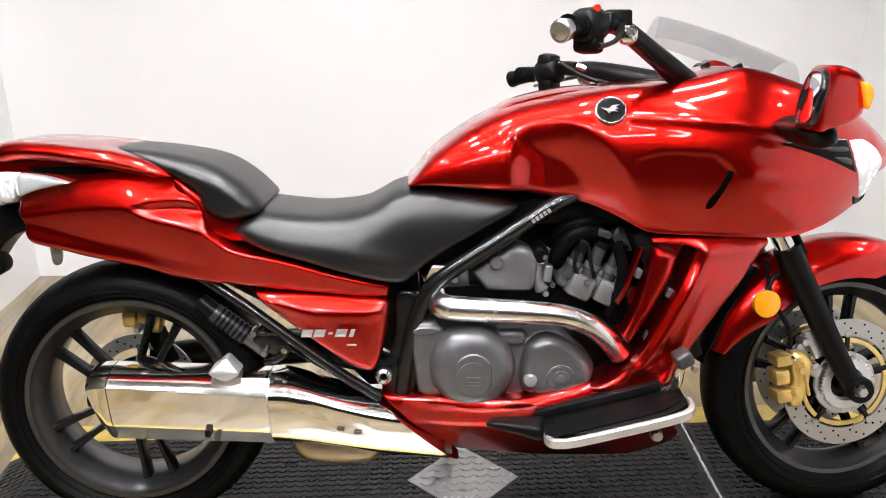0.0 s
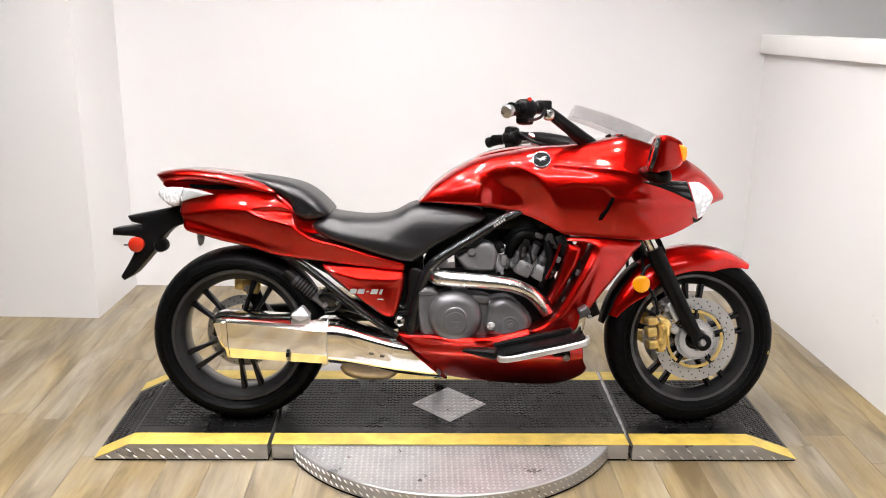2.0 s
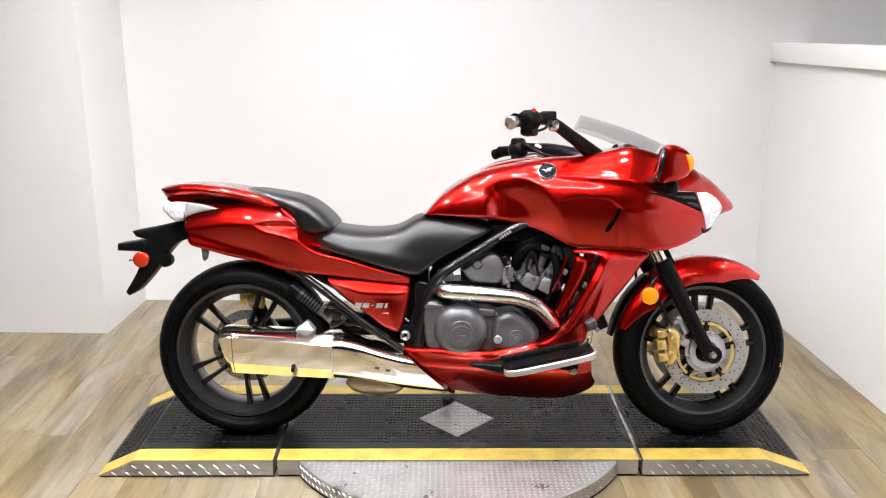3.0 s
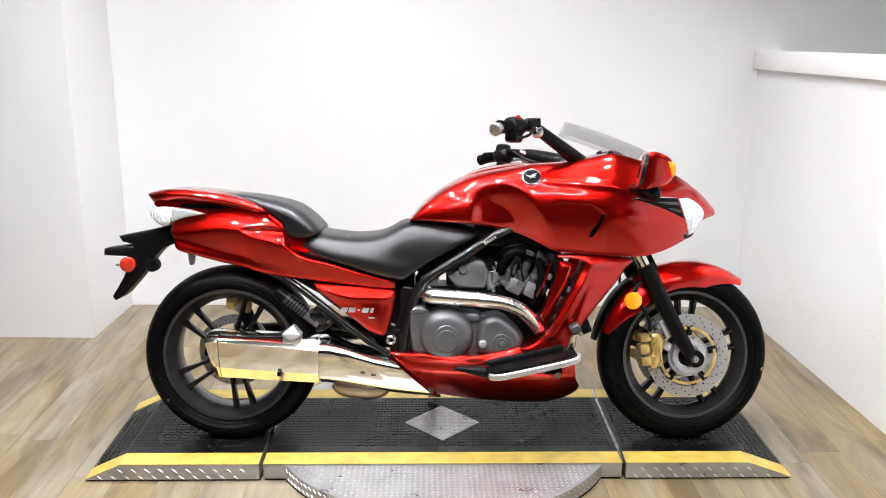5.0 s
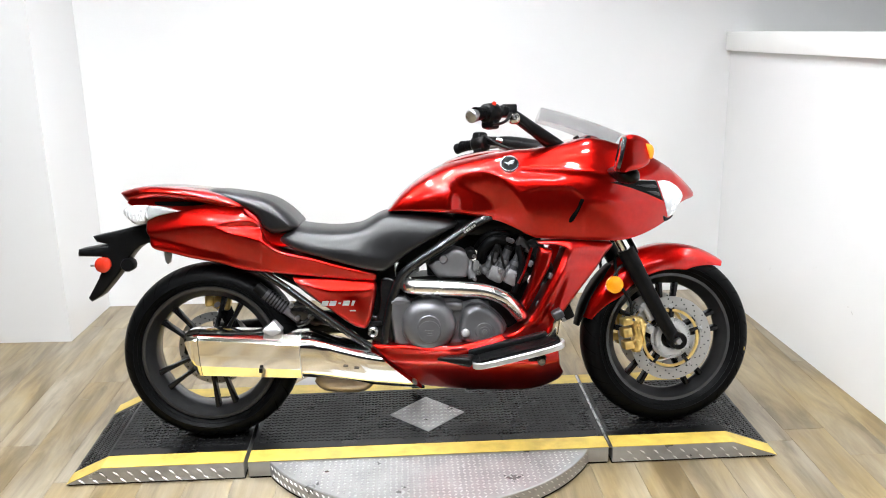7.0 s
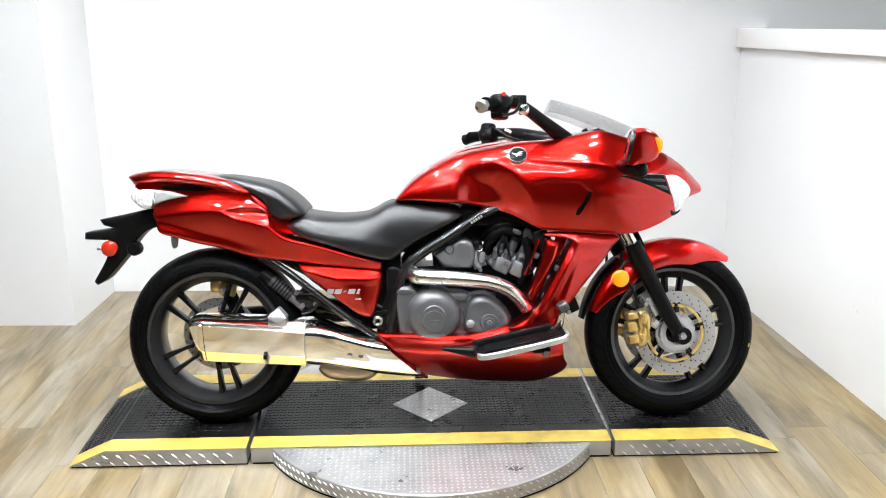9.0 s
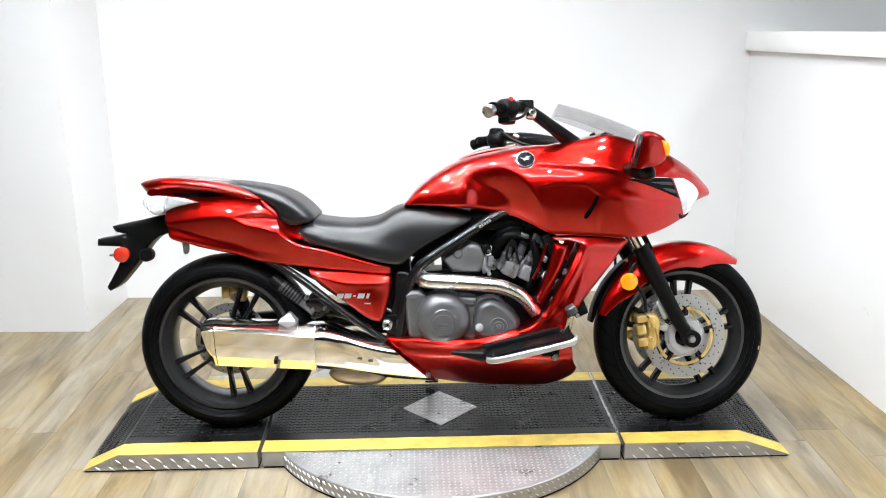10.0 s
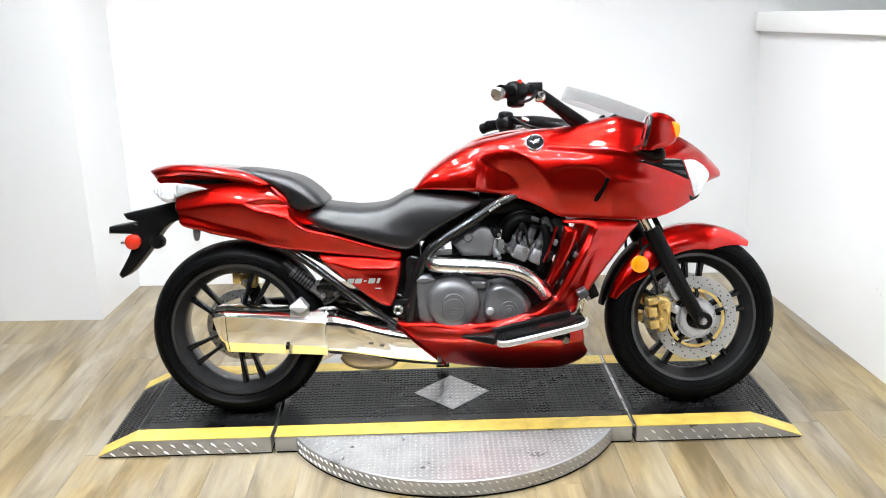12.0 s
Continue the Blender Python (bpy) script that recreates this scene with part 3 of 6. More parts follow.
# ---- the motorcycle: x ahead from the rear axle, y to its left, z up from the tyres' contact ----
LEAN, STEER = 8.5, 6.0
bike = thing("motorcycle", "glossy red sport cruiser motorcycle leaning on its side stand", "motorcycle", Matrix.Translation((0.055, -0.060, H + 0.004)) @ Matrix.Rotation(radians(-0.7), 4, "Z") @ pose(0, 0, 0, -LEAN, 0, 0))
RAKE = radians(28.5)
HEAD = Matrix.Translation((1.719, 0, 0)) @ Matrix.Rotation(radians(STEER), 4, Vector((-math.sin(RAKE), 0, math.cos(RAKE)))) @ Matrix.Translation((-1.719, 0, 0))


def top_of(loop):
    q = np.array(loop)
    xs = np.linspace(q[:, 0].min(), q[:, 0].max(), 160)
    nxt = np.roll(q, -1, 0)
    zs = []
    for x in xs:
        hit = [a[1] + (b[1] - a[1]) * (x - a[0]) / (b[0] - a[0]) for a, b in zip(q, nxt) if (a[0] - x) * (b[0] - x) <= 0 and abs(a[0] - b[0]) > 1e-9]
        zs.append(max(hit) if hit else q[:, 1].max())
    return lambda x: np.interp(x, xs, zs)


def both(name, bm, mat, parent, label="", smooth=40):
    """A part of the near side and its twin on the far side."""
    a = part(name, bm, mat, parent, label, smooth)
    b = new(name, a.data)
    b.parent, b.scale = parent, (1, -1, 1)
    if label:
        b["label"] = label
    return a


TURNING = set()                # meshes of the wheels and of all that turns with the steering


def steered(name, bm, mat, parent=None, label="", smooth=40):
    bmesh.ops.transform(bm, matrix=HEAD, verts=bm.verts)
    ob = part(name, bm, mat, parent or bike, label, smooth)
    TURNING.add(ob.data.name)
    return ob


def moved(bm, y):
    bmesh.ops.translate(bm, verts=bm.verts, vec=(0, y, 0))
    return bm


# ---- wheels ----
def tyre_bm(R, w, rim):
    prof = []
    for k in range(21):
        b = -math.pi / 2 + math.pi * k / 20
        prof.append((R - 0.052 * (1 - math.cos(b)) ** 1.15, w / 2 * math.sin(b)))
    prof = [(rim + 0.004, -w * 0.36), (rim + 0.020, -w * 0.445)] + prof + [(rim + 0.020, w * 0.445), (rim + 0.004, w * 0.36), (rim - 0.004, w * 0.30), (rim - 0.004, -w * 0.30), (rim + 0.004, -w * 0.36)]
    return lathe(prof, n=96)


def rim_bm(lip, w):
    h = w / 2
    prof = [(lip, -h), (lip + 0.003, -h + 0.004), (lip - 0.004, -h + 0.012), (lip - 0.026, -h + 0.030), (lip - 0.030, 0), (lip - 0.026, h - 0.030),
            (lip - 0.004, h - 0.012), (lip + 0.003, h - 0.004), (lip, h), (lip - 0.010, h - 0.001), (lip - 0.016, h - 0.014), (lip - 0.036, h - 0.034),
            (lip - 0.040, 0), (lip - 0.036, -h + 0.034), (lip - 0.016, -h + 0.014), (lip - 0.010, -h + 0.001), (lip, -h)]
    return lathe(prof, n=96)


def spoke_bm(a, r0, r1, spread0, spread1, y0, y1, thick):
    """One spoke: a tapered bar from the hub at angle a + spread0 to the rim at a + spread1."""
    p = Vector((r0 * math.cos(a + spread0), y0, r0 * math.sin(a + spread0)))
    q = Vector((r1 * math.cos(a + spread1), y1, r1 * math.sin(a + spread1)))
    u = (q - p).normalized()
    side = u.cross(Vector((0, 1, 0))).normalized()
    bm = bmesh.new()
    rings = []
    for t in (0, 0.25, 0.5, 0.75, 1.0):
        c = p.lerp(q, t)
        hw = thick * (1.15 - 0.35 * math.sin(math.pi * min(t * 1.1, 1))) / 2
        hd = 0.017 + 0.004 * (1 - t)
        ring = []
        for s, v in ((-1, -0.6), (-0.55, -1), (0.55, -1), (1, -0.6), (1, 0.8), (-1, 0.8)):
            ring.append(bm.verts.new(c + side * hw * s + Vector((0, hd * v, 0))))
        rings.append(ring)
    for a_, b_ in zip(rings, rings[1:]):
        for k in range(6):
            bm.faces.new((a_[k], a_[(k + 1) % 6], b_[(k + 1) % 6], b_[k]))
    bm.faces.new(rings[0][::-1])
    bm.faces.new(rings[-1])
    return bm


def ring_bm(r0, r1, y0, y1, n=64):
    return lathe([(r0, y0), (r1, y0), (r1, y1), (r0, y1), (r0, y0)], n=n)


def holes_bm(rings, y, r, n=8):
    bm = bmesh.new()
    for radius, count, phase in rings:
        for k in range(count):
            a = 2 * math.pi * (k + phase) / count
            lathe([(0, y), (r, y), (r, y + 0.003)], (radius * math.cos(a), 0, radius * math.sin(a)), n, bm)
    return bm


def wheel(name, put, R, w, lip, rimw, phase, disc_r, disc_ys, hub_r, label, spoke_y=-0.012):
    rim = put(name, rim_bm(lip, rimw), RIM_LIT, bike, label, 45)
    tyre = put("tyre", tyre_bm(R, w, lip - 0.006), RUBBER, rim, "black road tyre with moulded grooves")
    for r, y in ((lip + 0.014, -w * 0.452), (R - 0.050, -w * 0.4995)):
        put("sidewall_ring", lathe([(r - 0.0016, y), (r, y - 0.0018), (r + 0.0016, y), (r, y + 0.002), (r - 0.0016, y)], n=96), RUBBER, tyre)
    if name.startswith("front"):
        a = radians(-11)
        put("paint_dot", box((0.006, 0.003, 0.013), (0.2845 * math.cos(a), -w * 0.435, 0.2845 * math.sin(a)), 0.001, Euler((0, -a, radians(35))).to_matrix()), YELLOW, tyre, "small yellow balance mark")
    for i in range(5):
        a = radians(phase + 72 * i)
        for s in (-1, 1):
            put("spoke", spoke_bm(a, hub_r * 0.9, lip - 0.034, s * 0.30, s * 0.155, spoke_y, spoke_y + 0.004, 0.017), WHEEL, rim)
    put("hub", lathe([(0.012, -0.062), (0.040, -0.058), (0.046, -0.030), (hub_r, -0.026), (hub_r + 0.004, 0), (hub_r, 0.026), (0.046, 0.030), (0.040, 0.058), (0.012, 0.062), (0.012, -0.062)], n=40), WHEEL, rim)
    for y in disc_ys:
        s = -1 if y < 0 else 1
        d = put("brake_disc", ring_bm(disc_r * 0.74, disc_r, y - 0.0025, y + 0.0025), DISC, rim, "drilled steel brake disc")
        # dark dots on the uncut disc, for the shade in its drill holes
        put("drill_hole", holes_bm([(disc_r * 0.79, 18, 0), (disc_r * 0.86, 18, 0.33), (disc_r * 0.94, 18, 0.66)], y - 0.0031, 0.0026), VOIDSHADE, d)["kind"] = "stuff"
        put("carrier", ring_bm(hub_r * 0.62, hub_r * 1.25, y - 0.004, y + 0.004), STEEL if name.startswith("front") else WHEEL, d)
        for k in range(5):
            a = 2 * math.pi * k / 5 + 0.3
            u = Euler((0, -a, 0)).to_matrix()
            rr = (hub_r * 1.08 + disc_r * 0.80) / 2
            put("carrier_arm", box((disc_r * 0.80 - hub_r * 1.05, 0.006, 0.013), (rr * math.cos(a), y, rr * math.sin(a)), 0.002, u), WHEEL if name.startswith("front") else WHEEL, d)
            put("bobbin", lathe([(0, y - 0.005), (0.007, y - 0.005), (0.0085, y - 0.003), (0.0085, y + 0.003)], (disc_r * 0.765 * math.cos(a), 0, disc_r * 0.765 * math.sin(a)), 12), STEEL, d)
        if name.startswith("front"):
            put("carrier_ring", ring_bm(disc_r * 0.635, disc_r * 0.70, y - 0.002, y + 0.003), GOLD, d, "gold anodised carrier ring")
    return rim


def put_rear(name, bm, mat, parent=None, label="", smooth=40):
    bmesh.ops.translate(bm, verts=bm.verts, vec=(-0.009, 0, 0.308))
    ob = part(name, bm, mat, parent or bike, label, smooth)
    TURNING.add(ob.data.name)
    return ob


def put_front(name, bm, mat, parent=None, label="", smooth=40):
    bmesh.ops.translate(bm, verts=bm.verts, vec=(1.598, 0, 0.305))
    return steered(name, bm, mat, parent, label, smooth)


rear_wheel = wheel("rear_wheel", put_rear, 0.309, 0.188, 0.233, 0.158, 66, 0.130, (0.012,), 0.062, "satin black five-pair-spoke cast rear wheel", -0.040)
front_wheel = wheel("front_wheel", put_front, 0.308, 0.129, 0.229, 0.096, 87, 0.148, (-0.066, 0.066), 0.058, "satin black five-pair-spoke cast front wheel")
# dark strips laid over the tread, for the shade in its grooves
for b, (n, fn, R, w) in enumerate((("front", put_front, 0.308, 0.129), ("rear", put_rear, 0.309, 0.188))):
    bm = bmesh.new()
    for k in range(30):
        a = 2 * math.pi * k / 30
        for s in (-1, 1):
            line = []
            for t in np.linspace(0.25, 0.86, 6):
                bb = s * t * math.pi / 2
                r = R - 0.052 * (1 - math.cos(bb)) ** 1.15 + 0.0004
                aa = a + s * 0.03 + 0.24 * t
                line.append(Vector((r * math.cos(aa), w / 2 * math.sin(bb), r * math.sin(aa))))
            va = [bm.verts.new(p) for p in line]
            vb = [bm.verts.new(Vector((p.x * math.cos(0.012) - p.z * math.sin(0.012), p.y, p.x * math.sin(0.012) + p.z * math.cos(0.012)))) for p in line]
            for i in range(5):
                bm.faces.new((va[i], va[i + 1], vb[i + 1], vb[i]))
    fn("tread_groove", bm, VOIDSHADE, front_wheel if n == "front" else rear_wheel)["kind"] = "stuff"

# ABS ring and axle nuts
bm = ring_bm(0.040, 0.058, -0.080, -0.076)
for k in range(44):
    a = 2 * math.pi * k / 44
    box((0.005, 0.005, 0.0042), (0.060 * math.cos(a), -0.078, 0.060 * math.sin(a)), turn=Euler((0, -a, 0)).to_matrix(), bm=bm)
put_front("sensor_ring", bm, ALLOY, front_wheel, "toothed speed sensor ring", 30)
put_front("axle_nut", lathe([(0, -0.146), (0.010, -0.146), (0.012, -0.143), (0.012, -0.130), (0.016, -0.130), (0.016, -0.110)], n=6), STEEL, front_wheel, "bright hexagonal axle nut", 20)
put_rear("axle_nut", lathe([(0, -0.115), (0.014, -0.115), (0.018, -0.108), (0.018, -0.05)], n=6), STEEL, rear_wheel, "", 20)

# ---- front fork, mudguard, brakes ----
for y in (-0.103, 0.103):
    leg = steered("fork_leg", tube([(1.606, y, 0.296), (1.560, y, 0.372), (1.50, y, 0.484), (1.455, y, 0.570), (1.432, y, 0.614)], [0.022, 0.0245, 0.027, 0.029, 0.030], 20), BLACK, None, "satin black fork slider")
    steered("seal", tube([(1.440, y, 0.598), (1.424, y, 0.630)], 0.030, 20), BLACK, leg)
    steered("stanchion", tube([(1.434, y, 0.611), (1.320, y, 0.822)], 0.0215, 20), CHROME, leg, "chrome fork tube")
    steered("tube_guard", box((0.012, 0.030, 0.085), (1.444, y, 0.652), 0.004, Euler((0, radians(-28), 0)).to_matrix()), BLACK, leg, "black stone guard")
    bm = lathe([(0, -0.027), (0.026, -0.027), (0.030, -0.022), (0.030, 0.022), (0.026, 0.027), (0, 0.027)], (1.606, y, 0.303), 24)
    steered("axle_clamp", bm, BLACK, leg)

for y, s in ((-0.083, 1), (0.083, -1)):
    loop = outline([(1.450, 0.394), (1.482, 0.390), (1.497, 0.366), (1.492, 0.330), (1.486, 0.300), (1.472, 0.266), (1.450, 0.268), (1.446, 0.298), (1.456, 0.330), (1.448, 0.360)], 3, (0, 1, 2, 5, 6, 8))
    bm = solid(loop, lambda x, z, d: 0.014 + 0.010 * roundover(d, 0.012), 0.008)
    cal = steered("brake_caliper", moved(bm, y - 0.006 * s), GOLD, None, "pale gold anodised brake caliper")
    for x, z, rr in ((1.466, 0.356, 0.011), (1.458, 0.306, 0.011)):
        steered("piston_cap", lathe([(0, -0.010), (rr - 0.004, -0.010), (rr - 0.002, -0.006), (rr, -0.006), (rr, 0.012)], (x, y - 0.030 * s, z), 18, turn=Euler((0, 0, 0 if s > 0 else math.pi)).to_matrix()), GOLD, cal)
    for x, z, l, h in ((1.430, 0.376, 0.038, 0.026), (1.428, 0.338, 0.034, 0.034), (1.434, 0.294, 0.036, 0.030)):
        steered("caliper_bridge", box((l, 0.050, h), (x, y - 0.004 * s, z), 0.006, Euler((0, radians(-8), 0)).to_matrix()), GOLD, cal)
    steered("caliper_rib", box((0.006, 0.012, 0.080), (1.478, y - 0.030 * s, 0.335), 0.002, Euler((0, radians(-14), 0)).to_matrix()), GOLD, cal)
    steered("bleed_screw", lathe([(0, -0.008), (0.004, -0.008), (0.0055, 0.004)], (1.446, y - 0.034 * s, 0.384), 10), STEEL, cal)
    steered("bracket", box((0.060, 0.016, 0.030), (1.500, y - 0.004 * s, 0.352), 0.005, Euler((0, radians(30), 0)).to_matrix()), ALLOY, cal)
    steered("bracket", box((0.070, 0.014, 0.020), (1.505, y - 0.004 * s, 0.405), 0.005, Euler((0, radians(62), 0)).to_matrix()), ALLOY, cal)
    for x, z in ((1.474, 0.418), (1.500, 0.362)):
        steered("bolt", lathe([(0, -0.022), (0.008, -0.022), (0.010, -0.018), (0.010, 0.01)], (x, y - 0.012 * s, z), 10), STEEL, cal)
    steered("brake_hose", tube([(1.448, y - 0.012 * s, 0.400), (1.438, y - 0.020 * s, 0.450), (1.400, y - 0.010 * s, 0.520), (1.392, y, 0.600)], 0.0055, 8), BLACK, cal)

# mudguard: a red shell over the tyre
def guard(a0, a1, r, half, drop, name, mat, parent, label, thick=0.004, tail=0.0):
    bm = bmesh.new()
    rows = []
    n = 26
    for i in range(n + 1):
        t = i / n
        a = radians(a0 + (a1 - a0) * t)
        taper = min(1.0, 0.25 + 3.2 * t, 0.35 + 3.0 * (1 - t))
        row = []
        for j in range(13):
            s = -1 + j / 6
            w = half * (0.55 + 0.45 * taper)
            rad = r + tail * t * t - drop * (abs(s) ** 4.0) * taper
            row.append(Vector((1.605 + rad * math.cos(a), w * s, 0.305 + rad * math.sin(a))))
        rows.append(row)
    up = [[bm.verts.new(p) for p in row] for row in rows]
    c = Vector((1.605, 0, 0.305))
    lo = [[bm.verts.new(p + (c - p).normalized() * thick) for p in row] for row in rows]
    for i in range(n):
        for j in range(12):
            bm.faces.new((up[i][j], up[i + 1][j], up[i + 1][j + 1], up[i][j + 1]))
            bm.faces.new((lo[i][j], lo[i][j + 1], lo[i + 1][j + 1], lo[i + 1][j]))
        for j in (0, 12):
            bm.faces.new((up[i][j], up[i + 1][j], lo[i + 1][j], lo[i][j]))
    for i in (0, n):
        for j in range(12):
            bm.faces.new((up[i][j], up[i][j + 1], lo[i][j + 1], lo[i][j]))
    return steered(name, bm, mat, parent, label)


fender = guard(53, 165, 0.334, 0.080, 0.085, "mudguard", RED, None, "glossy red front mudguard")
guard(128, 171, 0.3405, 0.046, 0.010, "mud_flap", BLACK, fender, "black rear edge of the mudguard")
refl = steered("reflector", lathe([(0, -0.012), (0.022, -0.012), (0.030, -0.008), (0.030, 0.004), (0, 0.004)], (1.383, -0.104, 0.508), 28), ORANGE, None, "round amber side reflector")
steered("reflector_stay", tube([(1.383, -0.098, 0.53), (1.400, -0.095, 0.56), (1.425, -0.09, 0.575)], 0.006, 8), BLACK, refl)

# ---- handlebar ----
def bar_point(x, y, z, s):
    """A point of the bar, set off a little on each side as the bar sits in its rubber mounts."""
    k = np.clip((y - 0.08) / 0.15, 0, 1.0)
    return (x + (0.054 if s > 0 else -0.012) * k, s * y, z + (-0.018 if s > 0 else 0.050) * k)


def bar_box(size, x, y, z, s, bevel):
    return box(size, bar_point(x, y, z, s), bevel, Euler((0, 0.1, radians(-48 * s))).to_matrix())


for s in (-1, 1):
    line = lambda pts: [bar_point(*p, s) for p in pts]
    bar = steered("handlebar", tube(line([(1.205, 0.075, 0.985), (1.110, 0.15, 1.015), (1.020, 0.225, 1.040), (0.965, 0.275, 1.040), (0.925, 0.31, 1.036)]), [0.028, 0.026, 0.022, 0.014, 0.0125], 14, flat=0.8), BLACK, None, "satin black swept-back handlebar arm")
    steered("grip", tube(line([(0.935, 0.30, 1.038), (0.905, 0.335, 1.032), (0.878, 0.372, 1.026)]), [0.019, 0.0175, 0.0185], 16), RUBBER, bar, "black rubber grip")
    steered("bar_end", tube(line([(0.879, 0.371, 1.026), (0.864, 0.386, 1.022), (0.861, 0.389, 1.021)]), [0.018, 0.021, 0.014], 16), STEEL if s < 0 else BLACK, bar, "chrome bar end" if s < 0 else "")
    steered("switch_box", tube(line([(0.962, 0.268, 1.040), (0.955, 0.275, 1.039), (0.925, 0.305, 1.036), (0.918, 0.312, 1.035)]), [0.022, 0.032, 0.031, 0.022], 16, 2), BLACK, bar, "black switch housing")
    steered("switch_box", bar_box((0.040, 0.050, 0.036), 0.940, 0.290, 1.006, s, 0.010), BLACK, bar)
    if s > 0:
        steered("switch_box", bar_box((0.046, 0.052, 0.072), 0.938, 0.292, 1.046, s, 0.014), BLACK, bar)
    for k in range(4):
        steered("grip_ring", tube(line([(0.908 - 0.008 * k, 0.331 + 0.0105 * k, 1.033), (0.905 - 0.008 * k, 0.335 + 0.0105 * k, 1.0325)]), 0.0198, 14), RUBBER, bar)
    steered("lever_perch", bar_box((0.045, 0.038, 0.034), 0.985, 0.258, 1.044, s, 0.008), BLACK, bar)
    if s < 0:
        steered("lever", tube(line([(1.01, 0.262, 1.036), (0.985, 0.320, 1.012), (0.955, 0.360, 1.000), (0.925, 0.40, 0.995)]), [0.010, 0.007, 0.006, 0.006], 8, flat=0.7), BLACK, bar)
        steered("reservoir", box((0.050, 0.044, 0.042), bar_point(1.010, 0.232, 1.048, s), 0.005), BLACK, bar, "black brake fluid reservoir")
    else:
        steered("lever", tube(line([(1.03, 0.25, 1.030), (0.990, 0.300, 1.022), (0.955, 0.345, 1.012), (0.925, 0.385, 1.006)]), [0.010, 0.008, 0.007, 0.007], 8, flat=0.7), STEEL, bar, "bright parking brake lever")
    steered("bar_clamp", box((0.036, 0.036, 0.036), bar_point(1.022, 0.262, 1.022, s), 0.014, segments=3), CHROME if s < 0 else ALLOY, bar, "bright cast bar clamp")
    steered("clamp_bolt", lathe([(0, -0.024), (0.008, -0.024), (0.010, 0.006)], bar_point(1.022, 0.262, 1.026, s), 12), STEEL, bar)
    steered("switch_button", lathe([(0, -0.010), (0.007, -0.010), (0.008, 0.006)], bar_point(0.950, 0.300, 1.066, s), 10), REDLENS if s < 0 else BLACK, bar)
steered("cable", tube([(1.00, -0.25, 1.082), (1.06, -0.20, 1.045), (1.13, -0.13, 1.000), (1.20, -0.09, 0.95)], 0.006, 8), BLACK)
steered("cable", tube([(1.01, 0.25, 1.04), (1.07, 0.20, 1.000), (1.14, 0.13, 0.980), (1.20, 0.09, 0.95)], 0.006, 8), BLACK)
steered("bar_tube", tube([(1.045, 0.225, 1.030), (1.110, 0.195, 1.004), (1.185, 0.160, 0.975)], [0.010, 0.0115, 0.0115], 14), PIPE, None, "bright chrome tube beside the bar")
steered("top_clamp", box((0.10, 0.24, 0.035), (1.205, 0, 0.978), 0.010), BLACK)

# ---- tank and front cowl share one flowing surface ----
TOPLINE = along([(0.60, 0.772), (0.616, 0.779), (0.665, 0.837), (0.725, 0.884), (0.785, 0.918), (0.845, 0.940), (0.905, 0.953), (0.971, 0.965), (1.043, 0.974), (1.115, 0.978), (1.211, 0.993), (1.268, 1.006), (1.311, 1.009), (1.393, 0.988), (1.507, 0.947), (1.577, 0.913), (1.634, 0.873), (1.687, 0.822), (1.70, 0.80)])
LOWLINE = along([(0.60, 0.775), (0.664, 0.777), (0.738, 0.773), (0.833, 0.766), (0.914, 0.750), (0.980, 0.738), (1.037, 0.715), (1.074, 0.696), (1.112, 0.684), (1.207, 0.679), (1.302, 0.674), (1.378, 0.671), (1.431, 0.676), (1.504, 0.696), (1.584, 0.731), (1.629, 0.777), (1.70, 0.795)])
WIDEST = along([(0.60, 0.115), (0.70, 0.144), (0.80, 0.166), (0.90, 0.182), (1.00, 0.194), (1.10, 0.200), (1.20, 0.210), (1.30, 0.210), (1.40, 0.194), (1.50, 0.158), (1.58, 0.112), (1.65, 0.060), (1.70, 0.012)])
ATTOP = along([(0.60, 0.10), (0.64, 0.08), (0.72, 0.05), (0.90, 0.05), (0.98, 0.08), (1.10, 0.11), (1.30, 0.118), (1.40, 0.112), (1.50, 0.088), (1.60, 0.045), (1.70, 0.008)])


def segment_distance(x, z, line):
    best = None
    for (x1, z1), (x2, z2) in zip(line, line[1:]):
        dx, dz = x2 - x1, z2 - z1
        t = np.clip(((x - x1) * dx + (z - z1) * dz) / (dx * dx + dz * dz), 0, 1)
        d = np.hypot(x - x1 - t * dx, z - z1 - t * dz)
        best = d if best is None else np.minimum(best, d)
    return best


KNEE_LIP = [(0.815, 0.898), (0.858, 0.910), (0.897, 0.913), (0.935, 0.908), (0.970, 0.895), (1.003, 0.870), (1.028, 0.842), (1.054, 0.80), (1.076, 0.755), (1.090, 0.69)]


